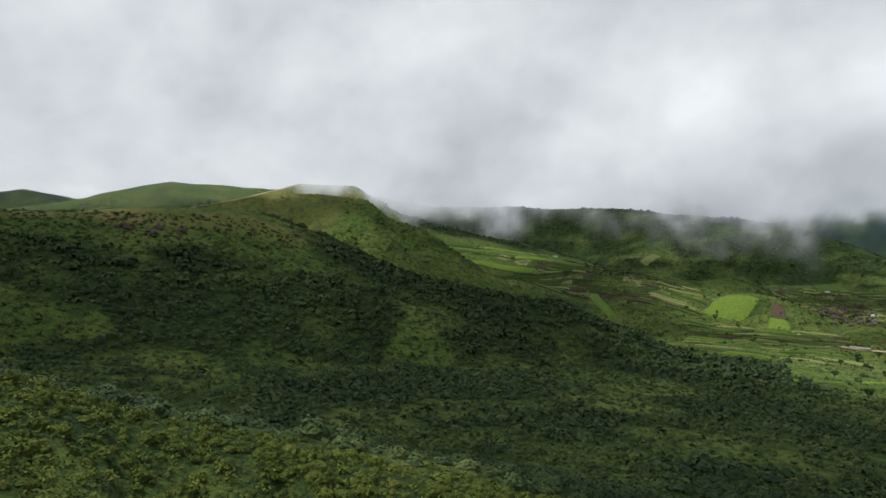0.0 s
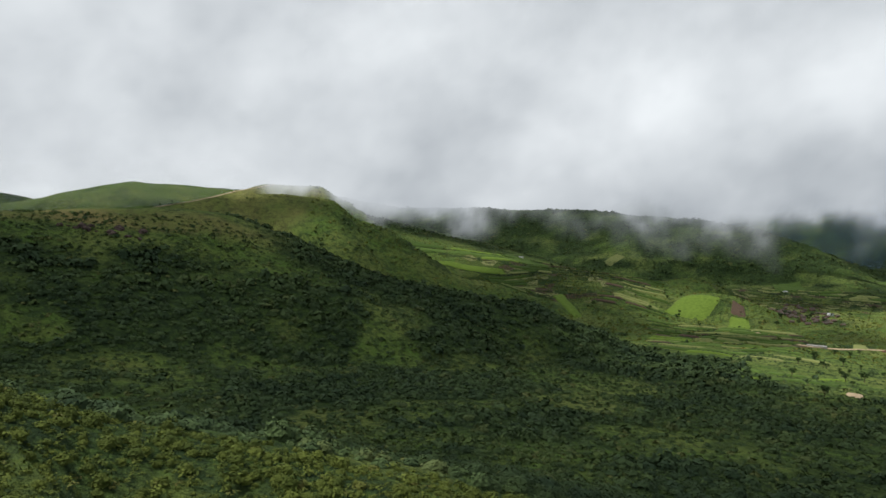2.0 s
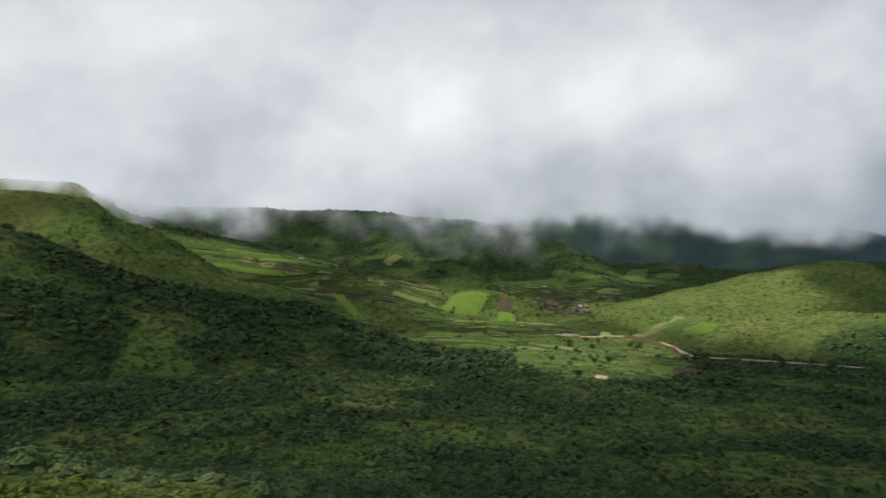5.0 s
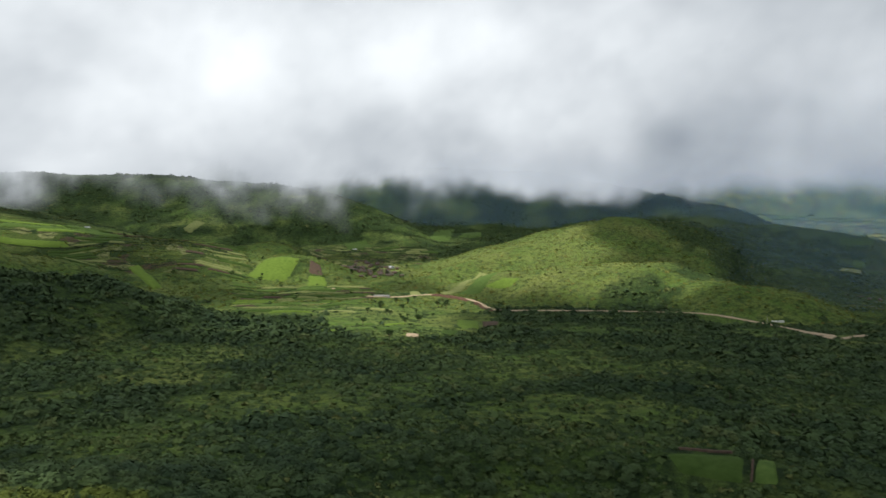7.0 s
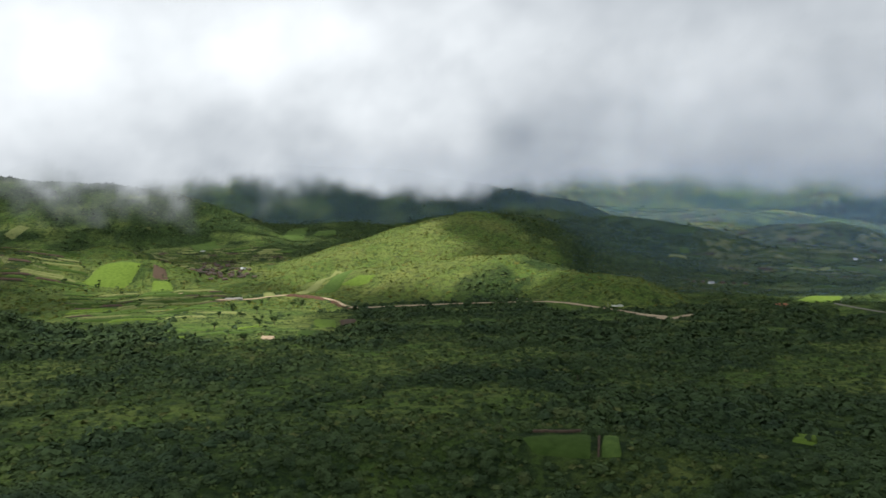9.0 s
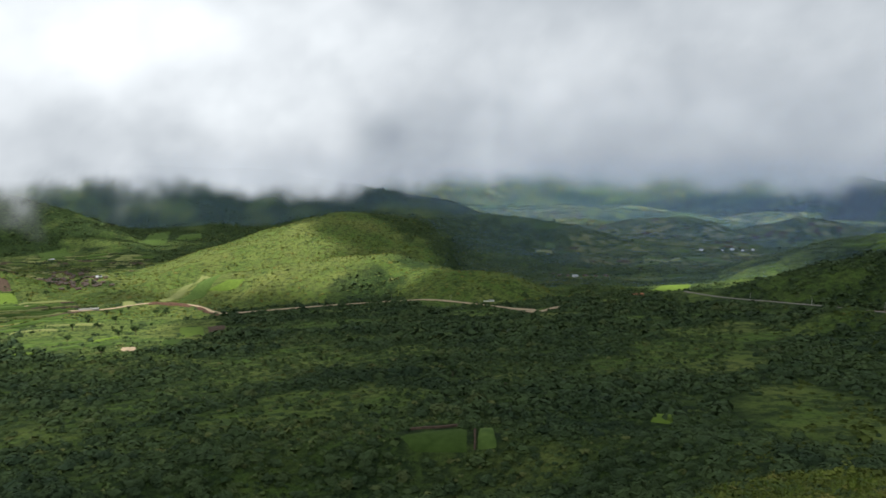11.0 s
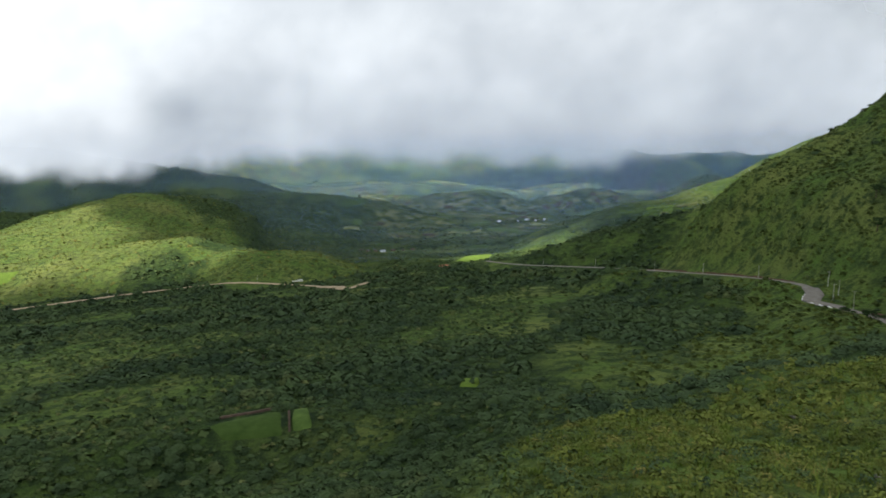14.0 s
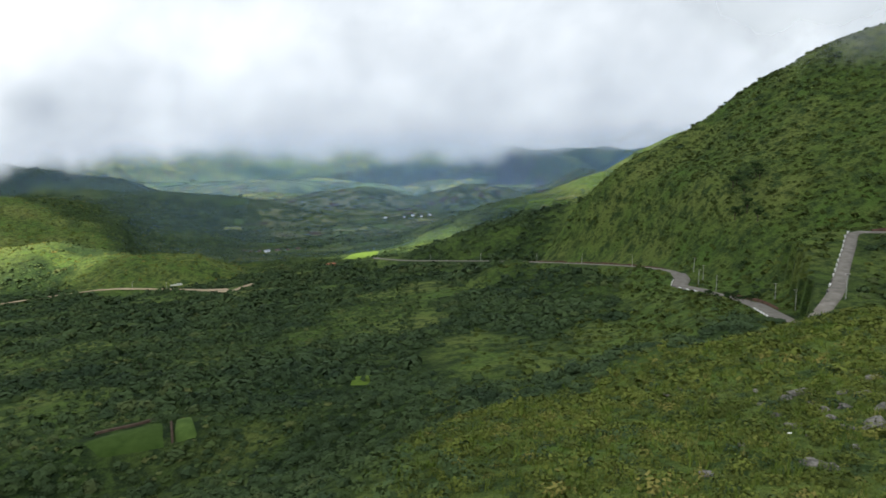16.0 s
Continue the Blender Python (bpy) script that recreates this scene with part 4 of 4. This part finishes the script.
def walled_yard():
    p = spot(61.1, 925)
    yard = tagged(new("walled_yard"), "low whitewashed wall round a small yard", "wall")
    yard.matrix_world = pose(*p, 0, 0, toward(61) + 8)
    for x, y, sx, sy in ((0, -3, 13, 0.4), (0, 3, 13, 0.4), (-6.5, 0, 0.4, 6.4), (6.5, 0, 0.4, 6.4), (-2, 0, 0.4, 5.6)):
        bm = bmesh.new()
        box(bm, sx, sy, 1.3, Matrix.Translation((x, y, 0.25)), 0.05)
        part("wall", bm, white_paint, yard)
    CLEAR_SPOTS.append((p.x, p.y, 13))


walled_yard()


# ---------------------------------------------------------------- rocks
def rock(name, p, size, seed, mat, label, category, group, squash=0.55):
    bm = bmesh.new()
    bmesh.ops.create_icosphere(bm, subdivisions=3, radius=1.0)
    off = Vector((seed * 3.1, seed * 1.7, seed * 0.9))
    stretch_ = Vector((random.Random(seed).uniform(0.8, 1.4), random.Random(seed + 50).uniform(0.6, 1.0), squash))
    for v in bm.verts:
        q = v.co.copy()
        grow = 1 + 0.45 * noise.noise(q * 0.9 + off) + 0.18 * noise.noise(q * 2.6 + off) + 0.07 * noise.noise(q * 6 + off)
        facet = noise.cell(q * 1.3 + off) * 0.16
        v.co = Vector((q.x * stretch_.x, q.y * stretch_.y, q.z * stretch_.z)) * (grow + facet) * size
    ob = part(name, bm, mat)
    ob.matrix_world = pose(*p, 0, 0, seed * 47 % 360)
    return tagged(ob, label, category, group)


stones = [(108.8, 75, 0.9), (109.9, 77, 1.2), (111.3, 69, 0.8), (109.3, 63, 0.8), (109.8, 64, 0.5), (111.0, 53, 0.75), (112.1, 52, 0.9), (114.7, 63, 1.6), (113.0, 62, 0.7), (107.2, 74, 0.6),
          (105.9, 57, 0.5), (103.5, 49, 0.6), (100.2, 89, 0.7), (113.8, 75, 0.9), (110.4, 72, 0.5), (111.9, 66, 0.6), (112.6, 70, 0.8), (110.5, 60, 0.35), (113.6, 57, 0.5), (108.2, 68, 0.45),
          (115.2, 69, 1.1), (112.4, 76, 0.7), (101.2, 92, 0.6), (107.9, 84, 0.6), (114.2, 82, 0.9), (116.0, 60, 0.9), (106.8, 80, 0.5)]
for k, (b, d, s) in enumerate(stones):
    rock("rock", spot(b, d, 0.05 * s), 0.85 * s, k + 1, stone_mat, "weathered grey lichened rock lying in the grass", "rock", "rocks on the near slope")
rock("rock", spot(109.2, 61, 0.02), 0.2, 71, white_paint, "small whitewashed stone lying in the grass", "rock", "rocks on the near slope")
for k in range(14):
    b, d = -25.6 + 0.42 * k + 0.2 * math.sin(7 * k), 574 + 7 * math.sin(3 * k)
    if 6 < k < 8:
        continue
    rock("rock_outcrop", spot(b, d, 0.2), 2.6 + 1.4 * math.sin(5 * k), 60 + k, red_stone_mat, "dark reddish rock outcrop below the table top", "rock", "outcrops on the dark hill", 0.8)
for k, (b, d, s) in enumerate(((102.4, 742, 6), (102.8, 738, 5), (103.2, 734, 4), (104.5, 716, 3.5), (101.9, 748, 5))):
    rock("rock_outcrop", spot(b, d, 0.0), s, 90 + k, stone_mat, "grey rock outcrop on the steep hill shoulder", "rock", "outcrops on the tall hill", 0.8)


# ---------------------------------------------------------------- trees
def tree_model(seed, tall, label):
    r = random.Random(seed)
    tree = tagged(new("tree"), label, "tree", "scattered trees")
    bm = bmesh.new()
    tube(bm, (0, 0, -0.5), (0.1, 0.05, tall * 0.4), tall * 0.035, tall * 0.022, 8)
    centres = []
    for k in range(7):
        a, out = k * 2.4 + r.uniform(-0.4, 0.4), tall * r.uniform(0.12, 0.32)
        tip = Vector((math.cos(a) * out, math.sin(a) * out, tall * r.uniform(0.5, 0.88)))
        tube(bm, (0.05, 0.02, tall * r.uniform(0.25, 0.4)), tip, tall * 0.016, tall * 0.006, 5)
        centres.append((tip, tall * r.uniform(0.14, 0.22)))
    part("trunk", bm, bark_mat, tree)
    verts, faces = [], []
    for c, rad in centres:
        for k in range(46):
            out = Vector((r.gauss(0, 1), r.gauss(0, 1), r.gauss(0.15, 0.8))).normalized()
            p = c + Vector((out.x, out.y, out.z * 0.75)) * rad * r.uniform(0.55, 1.1)
            n = (out + Vector((r.uniform(-1, 1), r.uniform(-1, 1), r.uniform(-0.4, 1))) * 0.6).normalized()
            u = n.orthogonal().normalized()
            v, w, base = n.cross(u), tall * r.uniform(0.03, 0.055), len(verts)
            for i, j in ((-1, -0.5), (0.2, -0.8), (1, 0.4), (-0.3, 0.8)):
                verts.append(tuple(p + u * (i * w) + v * (j * w)))
            faces.append((base, base + 1, base + 2, base + 3))
    crown = sheet("crown", np.array(verts), np.array(faces), tree_mat, {"tint": np.repeat([r.random() * 0.9 for _ in faces], 4)}, smooth=False)
    crown.parent = tree
    return tree


tree_models = [tree_model(1, 9.0, "broad dark green tree on the slope"), tree_model(2, 7.0, "rounded dark green tree among the scrub"), tree_model(3, 11.0, "tall dark green tree in the valley")]
tr_ = random.Random(8)


def place_tree(k, bearing, far, scale=1.0):
    p = spot(bearing, far)
    ob = copy_thing(tree_models[k], pose(p.x, p.y, p.z, 0, 0, tr_.uniform(0, 360)))
    ob.scale = (scale, scale, scale * tr_.uniform(0.85, 1.1))


for count, b, sb, d, sd in ((9, 105.4, 0.7, 420, 20), (40, 29.8, 1.7, 1410, 55), (22, 73.5, 3.0, 1420, 70), (22, 71.5, 4.0, 1850, 130), (30, 32.5, 2.5, 900, 110), (12, 14, 4, 1420, 90), (12, 24, 4, 1290, 70), (10, 78, 2.5, 2100, 120),
                            (16, 104.3, 0.8, 318, 8)):
    for _ in range(count):
        place_tree(tr_.randrange(3) if d > 350 else 1, tr_.gauss(b, sb), tr_.gauss(d, sd), tr_.uniform(0.55, 1.0) * (0.6 if d < 350 else 1.0))
for b, d, k, s in ((21.0, 1245, 0, 1.3), (20.2, 1215, 1, 1.1), (32.9, 640, 1, 0.8), (58.2, 335, 1, 0.9), (62.5, 300, 1, 0.7), (34.0, 153, 1, 1.15), (12.0, 1620, 0, 1.2), (-3.0, 1020, 1, 1.0), (94.3, 770, 0, 0.9), (93.6, 775, 1, 0.9)):
    place_tree(k, b, d, s)
for k, (b, d) in enumerate(((33.6, 700), (32.2, 760), (73.0, 1500))):
    tree_models[k].location = spot(b, d)


# ---------------------------------------------------------------- shrubs and grass
def clump(rng, leaves, size, flat=0.8, core=True):
    """Corners and faces of a unit shrub: a dark heart and many loose sprays of leaves round it."""
    verts, faces = [], []
    if core:
        ring = 6
        for k, (h, r) in enumerate(((-0.12, 0.72), (0.32, 0.66), (0.60, 0.30))):
            for i in range(ring):
                a = 2 * math.pi * (i + 0.5 * k) / ring
                q = r * rng.uniform(0.8, 1.15)
                verts.append((q * math.cos(a), q * math.sin(a), h * flat * rng.uniform(0.9, 1.1)))
        for k in range(2):
            for i in range(ring):
                j = (i + 1) % ring
                faces += [(k * ring + i, k * ring + j, (k + 1) * ring + j), (k * ring + i, (k + 1) * ring + j, (k + 1) * ring + i)]
        faces += [(12, 13, 14), (12, 14, 15), (12, 15, 16), (12, 16, 17)]
    lobes = [(rng.uniform(-0.4, 0.4), rng.uniform(-0.4, 0.4), rng.uniform(0.0, 0.3), rng.uniform(0.5, 0.75)) for _ in range(4)]
    for k in range(leaves):
        cx, cy, cz, r = lobes[k % 4]
        a, h = rng.uniform(0, 2 * math.pi), rng.uniform(0.0, 1.0)
        s = math.sqrt(1 - h * h)
        out = Vector((s * math.cos(a), s * math.sin(a), h))
        c = Vector((cx, cy, cz)) + out * r * rng.uniform(0.85, 1.15)
        c.z *= flat
        n = (out + 0.5 * Vector((rng.uniform(-0.7, 0.7), rng.uniform(-0.7, 0.7), rng.uniform(0.0, 0.9)))).normalized()
        u = n.orthogonal().normalized()
        u.rotate(Matrix.Rotation(rng.uniform(0, 6.28), 3, n))
        v = n.cross(u)
        w = size * rng.uniform(0.75, 1.4)
        base = len(verts)
        for p, q in ((-1, -0.6), (0.9, -0.5), (0.1, 1.0)):
            verts.append(tuple(c + u * (p * w) + v * (q * w)))
        faces.append((base, base + 1, base + 2))
    return np.array(verts), np.array(faces)


def tussock(rng, blades, size):
    """A unit tuft of grass: narrow leaning blades."""
    verts, faces = [], []
    for k in range(blades):
        a, lean = rng.uniform(0, 6.28), rng.uniform(0.2, 0.9)
        x, y = rng.uniform(-0.5, 0.5), rng.uniform(-0.5, 0.5)
        dx_, dy_, w = math.cos(a), math.sin(a), size * rng.uniform(0.6, 1.3)
        base, tall = len(verts), rng.uniform(0.5, 1.0)
        verts += [(x - dy_ * w, y + dx_ * w, -0.1), (x + dy_ * w, y - dx_ * w, -0.1), (x + dx_ * lean * 0.6, y + dy_ * lean * 0.6, tall)]
        faces.append((base, base + 1, base + 2))
    return np.array(verts), np.array(faces)


def scatter(name, mat, kinds, x, y, size, tall, tint, rng, label, category):
    """One joined mesh of many plants standing on the ground."""
    z = ground(x, y)
    pick = rng.integers(0, len(kinds), len(x))
    turn = rng.uniform(0, 2 * math.pi, len(x))
    all_v, all_f, all_t, base = [], [], [], 0
    for k, (v, f) in enumerate(kinds):
        m = np.nonzero(pick == k)[0]
        if not len(m):
            continue
        c, s = np.cos(turn[m])[:, None], np.sin(turn[m])[:, None]
        px = (v[None, :, 0] * c - v[None, :, 1] * s) * size[m, None] + x[m, None]
        py = (v[None, :, 0] * s + v[None, :, 1] * c) * size[m, None] + y[m, None]
        pz = v[None, :, 2] * (size[m] * tall[m])[:, None] + z[m, None]
        all_v.append(np.stack([px, py, pz], -1).reshape(-1, 3))
        all_f.append((f[None] + (base + np.arange(len(m)) * len(v))[:, None, None]).reshape(-1, f.shape[1]))
        all_t.append(np.repeat(tint[m], len(v)))
        base += len(m) * len(v)
    ob = sheet(name, np.concatenate(all_v), np.concatenate(all_f), mat, {"tint": np.concatenate(all_t)}, smooth=False)
    return tagged(ob, label, category, kind="stuff")


def spread(rng, r0, r1, spacing, b0=-40.0, b1=120.0):
    """Evenly scattered places between two distances."""
    count = int(radians(b1 - b0) * 0.5 * (r1 ** 2 - r0 ** 2) / spacing ** 2)
    b, r = np.radians(rng.uniform(b0, b1, count)), np.sqrt(rng.uniform(r0 ** 2, r1 ** 2, count))
    return r * np.sin(b), r * np.cos(b)


def is_clear(x, y):
    keep = np.ones(x.shape, bool)
    for key, line in ROAD_LINES.items():
        d, _ = along(line, x, y)
        keep &= d > ROADS[key][1] + (4.0 + 10.0 * step(400, 480, np.hypot(x, y)) if key == "paved_road" else 2.5)
    for u, v, r in CLEAR_SPOTS:
        keep &= (x - u) ** 2 + (y - v) ** 2 > r * r
    return keep


rng = np.random.default_rng(5)
prng = random.Random(3)
close_kinds = [clump(prng, 150, 0.105, prng.uniform(0.7, 1.0)) for _ in range(8)]
near_kinds = [clump(prng, 116, 0.118, prng.uniform(0.7, 1.0)) for _ in range(8)]
mid_kinds = [clump(prng, 30, 0.26, prng.uniform(0.7, 1.0)) for _ in range(8)]
far_kinds = [clump(prng, 19, 0.36, prng.uniform(0.7, 1.0), core=False) for _ in range(9)]
tiny_kinds = [clump(prng, 9, 0.55, prng.uniform(0.6, 0.9), core=False) for _ in range(9)]


def plant(r0, r1, gap_, kinds, b0=-38.0, b1=118.0, shrink=1.0, mat=None, label="dense dark green bushes covering the hillside"):
    x, y = spread(rng, r0, r1, gap_, b0, b1)
    w = wood(x, y)
    keep = (rng.random(len(x)) < w ** 1.2 * 0.92 + 0.06) & is_clear(x, y)
    x, y, w = x[keep], y[keep], w[keep]
    size = shrink * gap_ * 0.50 * rng.lognormal(0, 0.42, len(x)) * (0.35 + 0.8 * w)
    size = np.minimum(size, 0.95 * gap_)
    # tint is raised with distance and where shrubs are few, to soften contrast
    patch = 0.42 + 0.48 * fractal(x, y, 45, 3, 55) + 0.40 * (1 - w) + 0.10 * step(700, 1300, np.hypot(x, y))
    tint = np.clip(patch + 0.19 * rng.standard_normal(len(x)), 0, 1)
    scatter("shrubs", mat or shrub_mat, kinds, x, y, size, rng.uniform(0.7, 1.25, len(x)), tint, rng, label, "shrubs")


def tufts(name, mat, kinds, r0, r1, gap_, size, b0, b1, label, category, bias=0.45, power=1.0):
    """Low growth where shrubs are few."""
    x, y = spread(rng, r0, r1, gap_, b0, b1)
    keep = (rng.random(len(x)) < (1.05 - wood(x, y)) ** power) & is_clear(x, y)
    if b0 >= 60:   # the low growth thins out towards the scrub
        keep &= rng.random(len(x)) < step(b0, b0 + 12, np.degrees(np.arctan2(x, y)))
    x, y = x[keep], y[keep]
    # nearest growth varies more in tint, in place of shaded gaps between clumps
    tint = np.clip(bias + 0.4 * fractal(x, y, 18, 3, 61) + (0.32 if r0 < 40 else 0.23) * rng.standard_normal(len(x)), 0, 1)
    scatter(name, mat, kinds, x, y, size * rng.lognormal(0, 0.35, len(x)), rng.uniform(0.6, 1.2, len(x)), tint, rng, label, category)


plant(45, 140, 2.3, close_kinds, -38, 14, 1.0, olive_mat, "yellowish olive bushes crowding the near slope")
plant(45, 140, 2.9, close_kinds, 14, 118)
plant(140, 240, 3.8, near_kinds)
plant(240, 480, 4.7, mid_kinds)
plant(480, 1000, 6.0, far_kinds)
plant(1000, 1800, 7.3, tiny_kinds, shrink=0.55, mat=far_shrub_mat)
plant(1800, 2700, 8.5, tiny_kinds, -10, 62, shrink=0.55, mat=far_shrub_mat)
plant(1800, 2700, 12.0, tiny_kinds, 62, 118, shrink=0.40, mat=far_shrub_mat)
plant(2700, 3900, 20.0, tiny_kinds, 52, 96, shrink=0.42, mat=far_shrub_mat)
fine_heath = [clump(prng, 54, 0.112, prng.uniform(0.7, 1.0), core=False) for _ in range(9)]
rough_heath = [clump(prng, 28, 0.175, prng.uniform(0.7, 1.0), core=False) for _ in range(9)]
tufts("heath", heath_mat, fine_heath, 30, 85, 1.3, 0.74, 74, 122, "low heathy bushes mixed with grass", "shrubs")
tufts("heath", heath_mat, rough_heath, 85, 190, 1.45, 0.86, 74, 122, "low heathy bushes mixed with grass", "shrubs")
tufts("heath", olive_mat, rough_heath, 45, 140, 1.4, 0.8, -40, 14, "low olive bushes filling the near slope", "shrubs", 0.5, 0.2)
tufts("heath", far_shrub_mat, rough_heath, 45, 160, 2.0, 0.85, 14, 84, "low heathy bushes between the shrubs", "shrubs", 0.55, 0.6)
tufts("heath", far_shrub_mat, tiny_kinds, 160, 260, 2.0, 0.85, -40, 80, "low heathy bushes between the shrubs", "shrubs", 0.5, 0.5)
tufts("heath", far_shrub_mat, tiny_kinds, 230, 620, 4.3, 1.25, -40, 80, "low green growth in the clearings of the scrub", "shrubs", 0.55, 0.6)
# dark bushes that also stand in for the shaded gaps between clumps
tufts("shrubs", shrub_mat, fine_heath, 30, 190, 2.7, 0.62, 78, 122, "small dark bushes dotted over the near grass slope", "shrubs", 0.3)
tufts("grass", grass_mat, [tussock(prng, 16, 0.05) for _ in range(8)], 30, 170, 1.4, 0.7, 74, 122, "tall green and yellowing grass tufts", "grass")
tufts("heath", olive_mat, tiny_kinds, 190, 760, 3.8, 1.1, 80, 120, "low heathy bushes on the steep grass slope", "shrubs", 0.15)
tufts("heath", heath_mat, tiny_kinds, 930, 1650, 7.5, 1.4, -8, 68, "low bushes dotting the sunny grass hill", "shrubs", 0.65)
hedge_x, hedge_y = (np.array([at(b, d)[k] for b, d in HEDGES]) for k in (0, 1))
scatter("hedge_shrubs", shrub_mat, tiny_kinds, hedge_x, hedge_y, rng.uniform(1.2, 2.5, len(hedge_x)) * np.hypot(hedge_x, hedge_y) / 1300, rng.uniform(0.6, 1.1, len(hedge_x)),
        rng.uniform(0.0, 0.3, len(hedge_x)), rng, "lines of dark bushes on the terrace banks", "shrubs")
